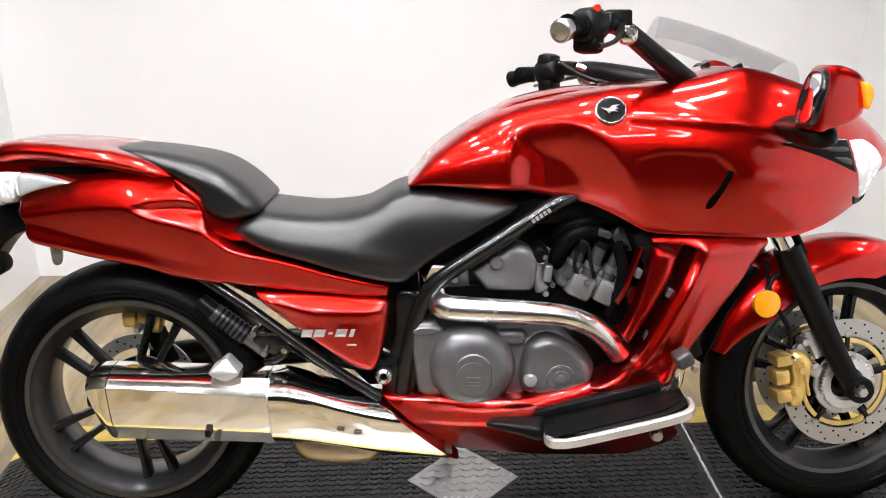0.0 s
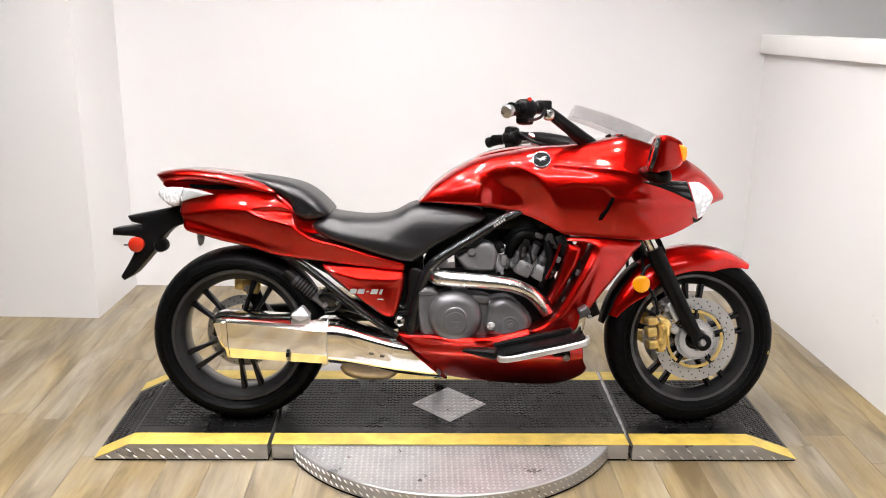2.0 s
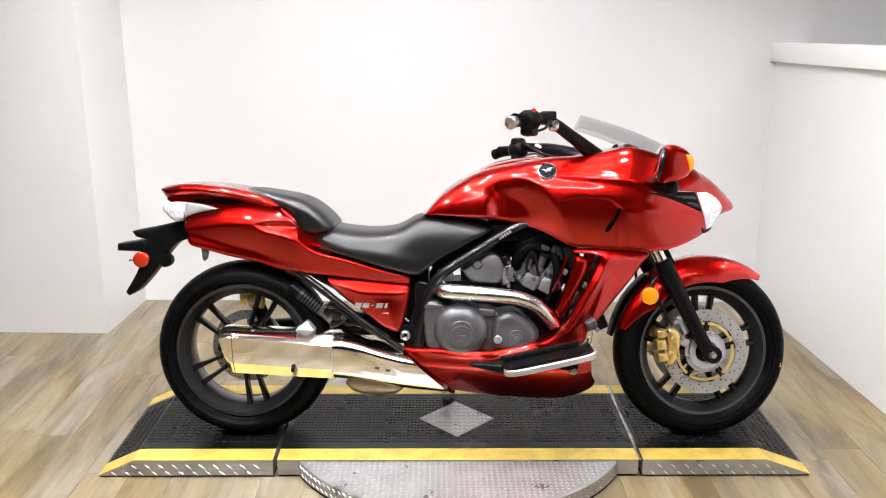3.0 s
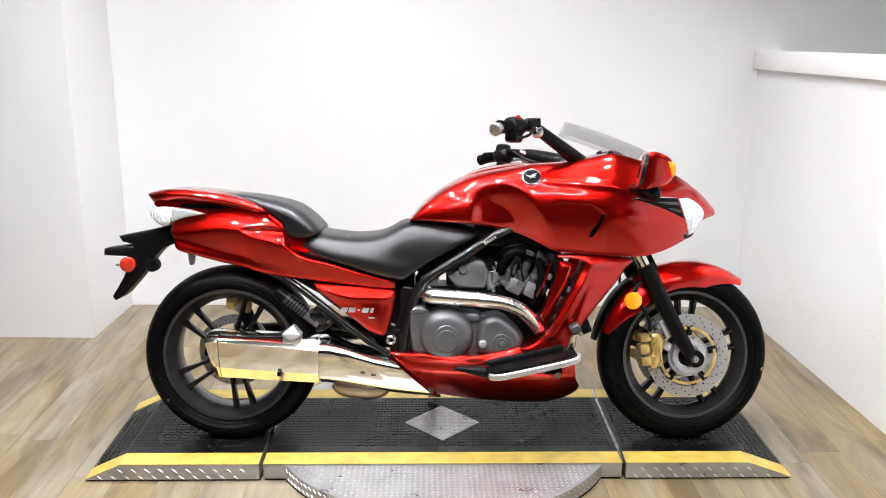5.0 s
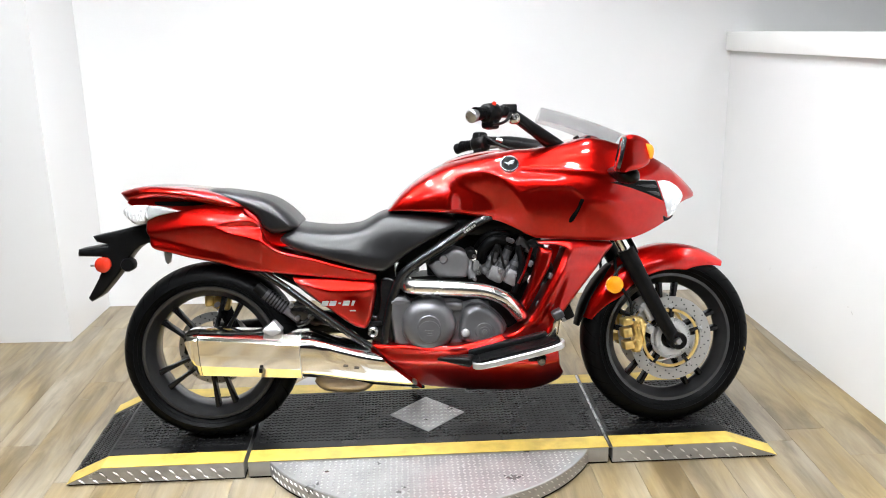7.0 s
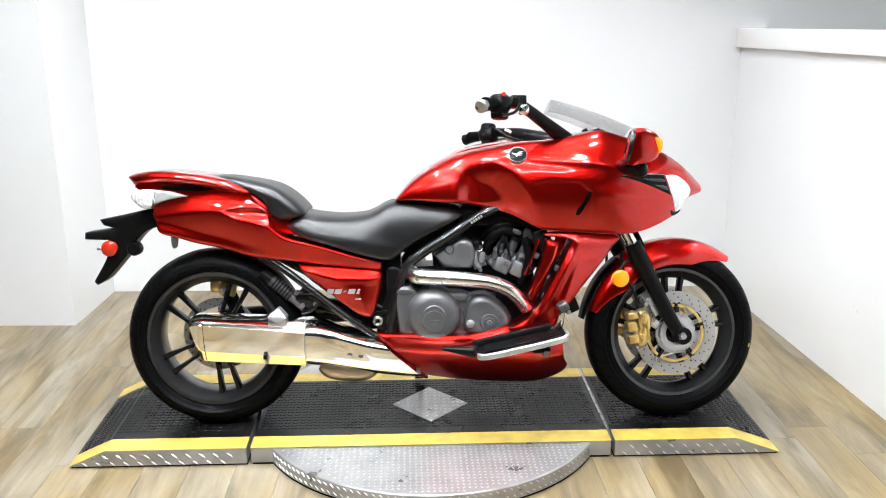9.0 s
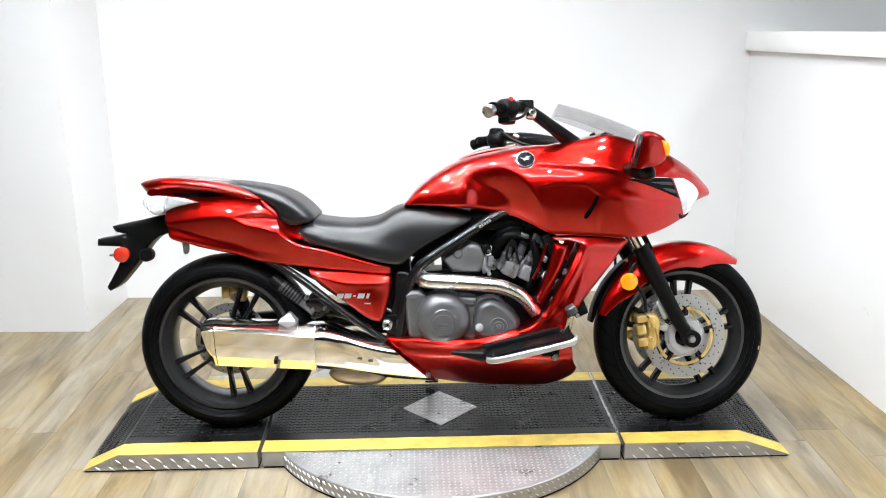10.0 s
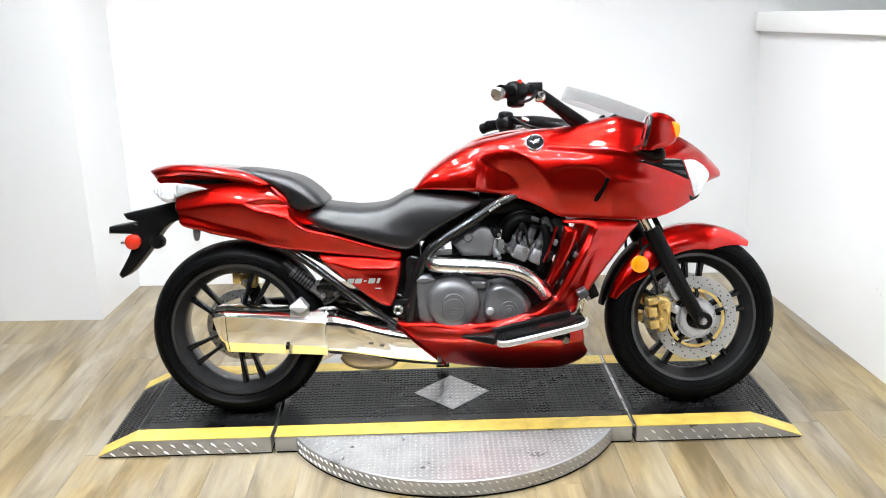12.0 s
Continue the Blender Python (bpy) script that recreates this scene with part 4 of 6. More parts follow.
def fairing(x, z, d=None):
    top, low, wide, at = TOPLINE(x), LOWLINE(x), WIDEST(x), ATTOP(x)
    crest = low + (top - low) * np.interp(x, [0.6, 0.9, 1.0, 1.1, 1.4, 1.7], [0.06, 0.10, 0.26, 0.46, 0.45, 0.4])
    u = np.clip((top - z) / np.maximum(top - crest, 1e-4), 0, 1)
    rounder = np.interp(x, [0.6, 0.95, 1.15, 1.7], [0.42, 0.44, 0.68, 0.70])
    order = np.interp(x, [0.6, 0.95, 1.15, 1.7], [2.6, 2.5, 2.0, 2.0])
    w = at + (wide - at) * (1 - (1 - u) ** order) ** rounder
    v = np.clip((crest - z) / np.maximum(crest - low, 1e-4), 0, 1)
    tuck = np.interp(x, [0.6, 0.9, 1.05, 1.3, 1.7], [0.006, 0.014, 0.026, 0.030, 0.012])
    w = w - tuck * v ** 2.2
    # knee hollow: leans in from the seat upwards, then folds out under a lip
    pts = np.stack([x, z], 1)
    near = segment_distance(x, z, KNEE_LIP) * np.where(inside(pts, KNEE_LIP + [(1.06, 0.60), (0.70, 0.60), (0.70, 0.88)]), 1, -1)
    reach = np.interp(x, [0.80, 0.84, 0.896, 0.97, 1.03, 1.075], [0.0, 0.038, 0.078, 0.084, 0.055, 0.012])
    cut = np.sqrt((near - reach) ** 2 + 0.008 ** 2)
    cut = np.clip(0.5 * (near + reach - cut), -0.012, 1)
    w = w - 0.52 * np.where(cut > 0, cut, 0.25 * cut) * ease(0.78, 0.86, x)
    # shoulder fold and the sunk lower flank with its edge
    w = w + 0.006 * np.exp(-(segment_distance(x, z, [(1.06, 0.922), (1.16, 0.915), (1.28, 0.905), (1.40, 0.872)]) / 0.014) ** 2)
    panel_edge = np.interp(x, [1.05, 1.12, 1.22, 1.27], [0.83, 0.848, 0.842, 0.80])
    w = w - 0.004 * ease(0.008, -0.008, z - panel_edge) * ease(1.05, 1.08, x) * ease(1.268, 1.25, x)
    w = w + 0.005 * np.exp(-(segment_distance(x, z, [(1.30, 0.80), (1.45, 0.79), (1.60, 0.785)]) / 0.022) ** 2)
    w = w + 0.0035 * np.exp(-(np.clip(z - low, 0, 1) / 0.006) ** 2) * ease(0.92, 1.0, x) * ease(1.56, 1.46, x)
    return np.maximum(w, 0.006)


cowl_loop = [(x, float(TOPLINE(x))) for x in np.linspace(0.612, 1.692, 90)] + [(x, float(LOWLINE(x))) for x in np.linspace(1.692, 0.618, 84)]
cowl = part("front_cowl", solid(cowl_loop, fairing, 0.0065), RED, bike, "glossy red tank cover and pointed front cowl", 60)
lid = outline([(0.775, 0.900), (0.850, 0.930), (0.930, 0.950), (1.00, 0.962), (1.035, 0.972), (0.98, 0.973), (0.90, 0.962), (0.82, 0.939)], 4, (0, 4))
part("tank_lid", solid(lid, lambda x, z, d: 0.020 + 0.052 * roundover(d, 0.012), 0.008), RED, cowl, "red tank lid panel")


def inlay(name, points, mat, label="", out=0.003, corners=(), deep=0.05, parent=None, step=0.012, per=4):
    """A piece set into the cowl's side, following its surface."""
    loop = outline(points, per, corners)
    w = lambda x, z, d: fairing(x, z) + out * roundover(d, 0.005)
    lo = float(fairing(*np.array(points).T).min()) - deep
    return both(name, solid(loop, w, step, -max(lo, 0.001)), mat, parent or cowl, label)


lamp = inlay("headlight", [(1.530, 0.860), (1.575, 0.858), (1.615, 0.836), (1.640, 0.806), (1.630, 0.778), (1.600, 0.742), (1.578, 0.736), (1.556, 0.790)], LAMPLIT, "clear faceted headlight, switched on", 0.004, (0, 6))
inlay("headlight_trim", [(1.350, 0.862), (1.440, 0.866), (1.524, 0.862), (1.552, 0.792), (1.480, 0.822), (1.410, 0.846)], BLACK, "black headlight surround", 0.003, (0, 2, 3))
inlay("chrome_line", [(1.36, 0.8655), (1.44, 0.8685), (1.522, 0.8645), (1.522, 0.8605), (1.44, 0.8645), (1.36, 0.8615)], CHROME, "thin chrome trim line", 0.005, (0, 2, 3, 5))
# opaque grey inlays for the translucent streaks of the dark lens
inlay("trim_blade", [(1.425, 0.853), (1.520, 0.850), (1.530, 0.836), (1.470, 0.842)], TUBEGREY, "grey streak inlay in the headlight surround", 0.0055, (0, 1, 2))
inlay("trim_blade", [(1.470, 0.833), (1.532, 0.826), (1.540, 0.808), (1.505, 0.818)], TUBEGREY, "grey streak inlay in the headlight surround", 0.0055, (0, 1, 2))
inlay("headlight_sill", [(1.556, 0.742), (1.580, 0.733), (1.602, 0.740), (1.590, 0.728), (1.565, 0.722)], BLACK, "", 0.004)
# raised near-black inlay for the shaded mouth of the vent
inlay("vent", [(1.247, 0.812), (1.258, 0.806), (1.244, 0.775), (1.222, 0.738), (1.208, 0.735), (1.212, 0.752), (1.232, 0.778)], VOIDSHADE, "narrow black air vent", 0.0045, (0, 4))

beam = bpy.data.lights.new("headlight_beam", "SPOT")
beam.energy, beam.spot_size, beam.spot_blend, beam.shadow_soft_size = 45.0, radians(13), 0.8, 0.012
beam.color = (1.0, 0.97, 0.92)
bulb = new("headlight_bulb", beam)
bulb.parent = bike
bulb.matrix_local = bike.matrix_world.inverted() @ look((1.72, -0.02, 0.885), (2.48, 0.17, 0.73))

# badge on the cowl's shoulder: dark disc, silver rim, plain wing shape
def on_cowl(x, z, out=0.0):
    e = 0.004
    w = float(fairing(np.array([x]), np.array([z]))[0])
    wx = (float(fairing(np.array([x + e]), np.array([z]))[0]) - w) / e
    wz = (float(fairing(np.array([x]), np.array([z + e]))[0]) - w) / e
    n = Vector((-wx, -1, -wz)).normalized()
    return Vector((x, -w, z)) + n * out, n


p, n = on_cowl(1.018, 0.927)
turn = Vector((0, -1, 0)).rotation_difference(n).to_matrix()
badge = both("badge", lathe([(0, -0.006), (0.027, -0.006), (0.0275, -0.002), (0.0275, 0.012)], p, 32, turn=turn), BLACK, cowl, "round dark badge with a silver rim")
both("badge_rim", lathe([(0.0275, -0.005), (0.0285, -0.0080), (0.0302, -0.0080), (0.0315, 0.012), (0.0275, 0.012), (0.0275, -0.005)], p, 32, turn=turn), STEEL, badge)
bm = bmesh.new()
wing = [(-0.018, 0.006), (-0.004, 0.003), (0.003, 0.010), (0.018, 0.012), (0.008, 0.006), (0.016, 0.003), (0.006, 0.001), (0.013, -0.004), (0.000, -0.003), (-0.004, -0.009), (-0.007, -0.002)]
front = [bm.verts.new((x, -0.0078, z)) for x, z in wing]
back = [bm.verts.new((x, -0.0055, z)) for x, z in wing]
bm.faces.new(front)
bm.faces.new(back[::-1])
for i in range(len(wing)):
    j = (i + 1) % len(wing)
    bm.faces.new((front[i], back[i], back[j], front[j]))
bmesh.ops.transform(bm, matrix=Matrix.Translation(p) @ turn.to_4x4(), verts=bm.verts)
both("badge_shape", bm, SILVER, badge)

# ---- windscreen ----
bm = bmesh.new()
rows = []
for i in range(25):
    t = i / 24
    c = Vector((1.150 + 0.295 * t, 0, 1.118 - 0.100 * t - 0.030 * t * (1 - t) * -1))
    half = 0.155 * (0.30 + 0.70 * min(1, math.sqrt(max(1 - (1 - min(t / 0.22, 1)) ** 2, 0))))
    half *= 1 - 0.25 * t
    row = []
    for j in range(17):
        s = -1 + j / 8
        row.append(Vector((c.x + 0.055 * abs(s) ** 2 * -0.35, half * s, c.z - 0.075 * abs(s) ** 2.2 * (0.6 + 0.2 * t))))
    rows.append(row)
up = [[bm.verts.new(q) for q in row] for row in rows]
lo = [[bm.verts.new(q - Vector((0.0003, 0, 0.0009))) for q in row] for row in rows]
for i in range(24):
    for j in range(16):
        bm.faces.new((up[i][j], up[i + 1][j], up[i + 1][j + 1], up[i][j + 1]))
        bm.faces.new((lo[i][j], lo[i][j + 1], lo[i + 1][j + 1], lo[i + 1][j]))
    for j in (0, 16):
        bm.faces.new((up[i][j], lo[i][j], lo[i + 1][j], up[i + 1][j]))
for i in (0, 24):
    for j in range(16):
        bm.faces.new((up[i][j], up[i][j + 1], lo[i][j + 1], lo[i][j]))
screen = part("windscreen", bm, SCREEN, bike, "low clear tinted windscreen", 60)
screen.visible_shadow = False
both("screen_mount", box((0.022, 0.010, 0.014), (1.292, -0.106, 1.009), 0.003, Euler((0, radians(-25), 0)).to_matrix()), BLACK, screen)
part("dash", box((0.18, 0.20, 0.030), (1.27, 0, 0.965), 0.015, Euler((0, radians(-18), 0)).to_matrix()), BLACK, bike, "black instrument binnacle")

# ---- mirrors ----
def mirror_side():
    loop = outline([(1.350, 1.022), (1.372, 1.030), (1.405, 1.020), (1.428, 1.004), (1.434, 0.975), (1.430, 0.944), (1.404, 0.926), (1.368, 0.918), (1.336, 0.914), (1.326, 0.922), (1.336, 0.965)], 5)
    body = lambda x, z, d: 0.040 * np.sqrt(np.clip(1 - ((x - 1.335) / 0.112) ** 2, 0.01, 1)) - 0.014 * (1 - roundover(d, 0.016)) * ease(1.345, 1.36, x)
    bm = moved(solid([(x, z - 0.012) for x, z in loop], lambda x, z, d: body(x, z + 0.012, d), 0.007), -0.335)
    shell = both("mirror_shell", bm, RED, bike, "glossy red mirror housing", 60)
    lens = outline([(1.411, 0.989), (1.431, 0.983), (1.437, 0.962), (1.429, 0.940), (1.421, 0.960)], 5, (0,))
    both("turn_signal", moved(solid(lens, lambda x, z, d: 0.010 + 0.034 * roundover(d + 0.012, 0.055), 0.008), -0.338), AMBERLIT, shell, "lit amber turn signal lens")
    m = Matrix.Translation((1.334, -0.337, 0.959)) @ Euler((0, radians(13), 0)).to_matrix().to_4x4() @ Euler((0, 0, radians(-98))).to_matrix().to_4x4() @ Matrix.Diagonal((1.18, 1, 1.08, 1))

    def squared(bm):
        for v in bm.verts:
            r = math.hypot(v.co.x, v.co.z)
            if r > 1e-6:
                k = (abs(v.co.x / r) ** 3.2 + abs(v.co.z / r) ** 3.2) ** (-1 / 3.2)
                v.co.x, v.co.z = v.co.x * k, v.co.z * k
        bmesh.ops.transform(bm, matrix=m, verts=bm.verts)
        return bm

    glass = squared(lathe([(0, -0.003), (0.040, -0.003), (0.044, 0.000), (0.044, 0.003), (0, 0.003)], n=40))
    both("mirror_rim", squared(lathe([(0.043, -0.003), (0.045, -0.005), (0.049, -0.003), (0.0505, 0.003), (0.049, 0.008), (0.030, 0.008), (0.043, -0.003)], n=40)), GLOSS, shell, "black mirror rim")
    both("mirror_glass", glass, MIRROR, shell, "silvered mirror glass")
    base = outline([(1.324, 0.898), (1.344, 0.916), (1.382, 0.918), (1.410, 0.900), (1.408, 0.868), (1.365, 0.862)], 5)
    both("mirror_stalk", moved(solid(base, lambda x, z, d: 0.030 + 0.055 * roundover(d, 0.03), 0.010), -0.245), BLACK, shell, "black mirror stalk")


mirror_side()

# ---- seat ----
loop = outline([(0.300, 0.735), (0.353, 0.728), (0.431, 0.721), (0.508, 0.727), (0.548, 0.743), (0.587, 0.765), (0.640, 0.776), (0.738, 0.773), (0.795, 0.764), (0.833, 0.751), (0.850, 0.735), (0.838, 0.719), (0.794, 0.697), (0.737, 0.667), (0.680, 0.636), (0.642, 0.610), (0.613, 0.585), (0.590, 0.578), (0.547, 0.585), (0.472, 0.606), (0.397, 0.629), (0.322, 0.650), (0.275, 0.672), (0.246, 0.698), (0.262, 0.716)], 5)
seat_top = top_of(loop)


def seat_width(x, z, d):
    side = np.interp(x, [0.24, 0.35, 0.5, 0.62, 0.75, 0.85], [0.150, 0.176, 0.178, 0.160, 0.150, 0.148])
    depth = seat_top(x) - z
    w = side * (0.42 + 0.58 * np.sqrt(np.clip(1 - np.exp(-np.clip(depth, 0, 1) / 0.034), 0, 1)))
    skirt = segment_distance(x, z, [(0.27, 0.695), (0.36, 0.675), (0.46, 0.655), (0.54, 0.632), (0.60, 0.620)])
    w = w + 0.003 * np.exp(-(skirt / 0.020) ** 2)
    return np.maximum(w - 0.022 * (1 - roundover(d, 0.014)), 0.02)


part("seat", solid(loop, seat_width, 0.010), LEATHER, bike, "black vinyl rider seat", 70)
loop = outline([(-0.030, 0.852), (0.030, 0.856), (0.080, 0.853), (0.173, 0.838), (0.227, 0.820), (0.272, 0.790), (0.306, 0.757), (0.319, 0.737), (0.301, 0.722), (0.254, 0.710), (0.225, 0.714), (0.200, 0.736), (0.187, 0.768), (0.165, 0.787), (0.130, 0.808), (0.080, 0.830), (0.020, 0.846)], 5)
pillion_top = top_of(loop)


def pillion_width(x, z, d):
    side = np.interp(x, [-0.03, 0.1, 0.25, 0.32], [0.095, 0.130, 0.150, 0.150])
    return np.maximum(side * (0.72 + 0.28 * np.clip((pillion_top(x) - z) / 0.03, 0, 1) ** 0.5) - 0.022 * (1 - roundover(d, 0.022)), 0.02)


part("pillion_pad", solid(loop, pillion_width, 0.010), LEATHER, bike, "black vinyl pillion pad", 70)

# ---- tail ----
tail_points = [(-0.185, 0.763), (-0.130, 0.784), (-0.070, 0.808), (-0.005, 0.822), (0.069, 0.820), (0.142, 0.803), (0.178, 0.764), (0.204, 0.716), (0.214, 0.688), (0.249, 0.660), (0.286, 0.647), (0.360, 0.631), (0.453, 0.603), (0.547, 0.578), (0.570, 0.570), (0.571, 0.549), (0.547, 0.547), (0.434, 0.558), (0.303, 0.571), (0.172, 0.583), (0.116, 0.591), (0.061, 0.608), (-0.013, 0.623), (-0.050, 0.631), (-0.104, 0.647), (-0.155, 0.660), (-0.172, 0.677), (-0.175, 0.702), (-0.186, 0.726)]
loop = outline(tail_points, 4, (0, 5, 13, 15, 24))


TAIL_LOW = along([(-0.19, 0.665), (-0.104, 0.647), (-0.013, 0.623), (0.061, 0.608), (0.116, 0.591), (0.172, 0.583), (0.303, 0.571), (0.434, 0.558), (0.58, 0.546)])
BOWL = outline([(0.046, 0.742), (0.095, 0.755), (0.145, 0.759), (0.186, 0.752), (0.212, 0.732), (0.192, 0.709), (0.140, 0.706), (0.088, 0.717)], 4, (0,))
TAIL_RIDGE = along([(-0.2, 0.715), (-0.05, 0.736), (0.06, 0.738), (0.13, 0.716), (0.25, 0.668), (0.40, 0.630), (0.57, 0.584)])


def tail_width(x, z, d):
    side = np.interp(x, [-0.2, -0.1, 0.05, 0.2, 0.35, 0.5, 0.58], [0.104, 0.122, 0.146, 0.166, 0.172, 0.164, 0.152])
    ridge = TAIL_RIDGE(x)
    above, below = np.clip(z - ridge, 0, None), np.clip(ridge - z, 0, None)
    w = side - 0.42 * above - 3.0 * above ** 2 - 0.10 * below - 1.6 * below ** 2
    pts = np.stack([x, z], 1)
    w = w - 0.017 * ease(0.0, 0.024, edge_distance(pts, BOWL)) * inside(pts, BOWL)
    shelf = segment_distance(x, z, [(0.205, 0.700), (0.26, 0.665), (0.40, 0.630), (0.56, 0.585)])
    w = w + 0.007 * np.exp(-(shelf / 0.014) ** 2)
    lip = z - TAIL_LOW(x)
    w = w + 0.014 * ease(0.045, 0.004, lip) * ease(0.30, 0.02, x)
    return np.maximum(w - 0.010 * (1 - roundover(d, 0.010)), 0.01)


tail = part("tail_cowl", solid(loop, tail_width, 0.006), RED, bike, "glossy red tail cowl with a scooped side", 50)
loop = outline([(0.140, 0.800), (0.185, 0.770), (0.225, 0.735), (0.270, 0.722), (0.300, 0.700), (0.300, 0.665), (0.225, 0.668), (0.185, 0.70), (0.150, 0.75)], 4)
part("tail_neck", solid(loop, lambda x, z, d: 0.112 + 0.012 * roundover(d, 0.02), 0.010), RED, bike, "red panel between the seats")
loop = outline([(-0.283, 0.852), (-0.253, 0.863), (-0.195, 0.872), (-0.133, 0.872), (-0.049, 0.864), (0.030, 0.853), (0.087, 0.836), (0.123, 0.819), (0.146, 0.801), (0.104, 0.800), (0.067, 0.806), (-0.007, 0.818), (-0.099, 0.830), (-0.164, 0.832), (-0.215, 0.822), (-0.250, 0.818)], 4, (0, 8))
wing_width = lambda x, z, d: np.interp(x, [-0.29, -0.2, -0.05, 0.15], [0.060, 0.108, 0.140, 0.152]) - 0.036 * (1 - roundover(d, 0.034))
part("tail_wing", solid(loop, wing_width, 0.006), RED, bike, "glossy red rear grab wing", 60)
loop = outline([(-0.24, 0.826), (-0.1, 0.832), (0.02, 0.818), (0.10, 0.806), (0.0, 0.798), (-0.09, 0.790), (-0.2, 0.800)], 4)
part("tail_inner", solid(loop, lambda x, z, d: np.interp(x, [-0.25, 0.1], [0.090, 0.118]), 0.010), RED, bike, "red inner face under the grab wing")
# black strip drawn for the shaded gap between wing and tail
both("tail_slot", solid(outline([(-0.150, 0.822), (-0.05, 0.820), (0.030, 0.812), (-0.04, 0.806), (-0.14, 0.810)], 4, (0, 2)), lambda x, z, d: np.interp(x, [-0.25, 0.1], [0.090, 0.118]) + 0.003, 0.012, -0.06), VOIDSHADE, bike, "narrow black strip for the shade under the grab wing")
LAMP_SIDE = along([(-0.29, 0.068), (-0.25, 0.090), (-0.20, 0.113), (-0.05, 0.136)])
loop = outline([(-0.268, 0.788), (-0.245, 0.806), (-0.212, 0.812), (-0.172, 0.810), (-0.178, 0.775), (-0.190, 0.748), (-0.215, 0.746), (-0.245, 0.762)], 4, (3, 5))
lamp_body = both("tail_lamp", solid(loop, lambda x, z, d: LAMP_SIDE(x) - 0.016 * (1 - roundover(d, 0.014)), 0.008, -0.03), TAILLENS, bike, "clear ribbed tail lamp")
loop = outline([(-0.170, 0.810), (-0.116, 0.803), (-0.067, 0.789), (-0.138, 0.774), (-0.178, 0.758)], 4, (0, 2, 4))
both("lamp_tip", solid(loop, lambda x, z, d: LAMP_SIDE(x) - 0.008 * (1 - roundover(d, 0.008)), 0.008, -0.05), LENS, lamp_body, "smoky grey tapered end of the lamp")
for k in range(7):
    x = -0.250 + 0.0125 * k
    both("lamp_rib", box((0.0030, 0.005, 0.044 if 0 < k < 6 else 0.028), (x, -float(LAMP_SIDE(x)) + 0.0010, 0.781 - 0.05 * (x + 0.2)), 0.001, Euler((0, radians(-10), radians(-24))).to_matrix()), TAILLENS, lamp_body)
both("tail_bracket", solid(outline([(-0.128, 0.664), (-0.106, 0.660), (-0.107, 0.624), (-0.113, 0.612), (-0.123, 0.612), (-0.128, 0.624)], 3), lambda x, z, d: 0.098 + 0 * x, 0.012, -0.092), STEEL, bike)

# number plate carrier with reflectors
loop = outline([(-0.386, 0.706), (-0.300, 0.722), (-0.190, 0.745), (-0.150, 0.735), (-0.160, 0.690), (-0.223, 0.668), (-0.262, 0.634), (-0.300, 0.580), (-0.369, 0.501), (-0.405, 0.478), (-0.416, 0.492), (-0.375, 0.560), (-0.352, 0.620), (-0.362, 0.634), (-0.440, 0.638), (-0.438, 0.662), (-0.335, 0.676), (-0.374, 0.686)], 2, (0, 7, 9, 10, 13, 14, 15, 16, 17))
carrier = part("plate_carrier", solid(loop, lambda x, z, d: 0.036 + 0.012 * roundover(d, 0.01), 0.014), BLACK, bike, "black plastic number plate carrier")
part("plate_lamp", moved(lathe([(0, -0.02), (0.020, -0.02), (0.024, -0.012), (0.024, 0.02)], (-0.270, 0, 0.604), 20), -0.04), BLACK, carrier)
refl = part("reflector", lathe([(0, -0.066), (0.020, -0.066), (0.027, -0.061), (0.027, -0.045), (0, -0.045)], (-0.352, 0, 0.608), 28), REDLENS, carrier, "round orange-red side reflector")
part("reflector_nut", box((0.022, 0.006, 0.008), (-0.384, -0.055, 0.606), 0.002), STEEL, refl)

# ---- side cover with raised lettering shapes ----
loop = outline([(0.296, 0.565), (0.434, 0.557), (0.566, 0.545), (0.572, 0.520), (0.556, 0.436), (0.538, 0.392), (0.521, 0.385), (0.487, 0.398), (0.432, 0.438), (0.358, 0.497), (0.310, 0.538)], 4, (0, 2))


def cover_width(x, z, d):
    w = 0.146 + 0.026 * roundover(d, 0.085) - 0.006 * (1 - roundover(d, 0.01))
    return w + 0.006 * np.exp(-(segment_distance(x, z, [(0.30, 0.548), (0.42, 0.520), (0.56, 0.520)]) / 0.014) ** 2)


cover = both("side_cover", solid(loop, cover_width, 0.009, -0.11), RED, bike, "glossy red triangular side cover")
for x, w in ((0.402, 0.022), (0.428, 0.022), (0.450, 0.009), (0.472, 0.022), (0.494, 0.009)):
    bar = box((w, 0.0016, 0.005 if w < 0.01 and x < 0.46 else 0.0165), (x, -0.1728, 0.478), 0.0008)
    if w > 0.01:
        bmesh.ops.inset_region(bar, faces=[f for f in bar.faces if f.normal.y < -0.9], thickness=0.0045, depth=-0.0012)
    for v in bar.verts:
        v.co.x += (v.co.z - 0.478) * 0.35
    both("lettering_bar", bar, SILVER, cover)
both("lettering_bar", box((0.020, 0.0016, 0.004), (0.492, -0.1715, 0.452), 0.0008), SILVER, cover)

# ---- lower cowl and belly pan ----
loop = outline([(1.104, 0.674), (1.217, 0.676), (1.368, 0.662), (1.376, 0.649), (1.346, 0.617), (1.296, 0.562), (1.246, 0.508), (1.192, 0.444), (1.150, 0.382), (1.120, 0.345), (1.050, 0.340), (0.985, 0.362), (1.035, 0.386), (1.078, 0.429), (1.120, 0.502), (1.168, 0.588), (1.198, 0.652), (1.172, 0.660), (1.108, 0.664)], 4, (0, 2, 11, 16, 18))


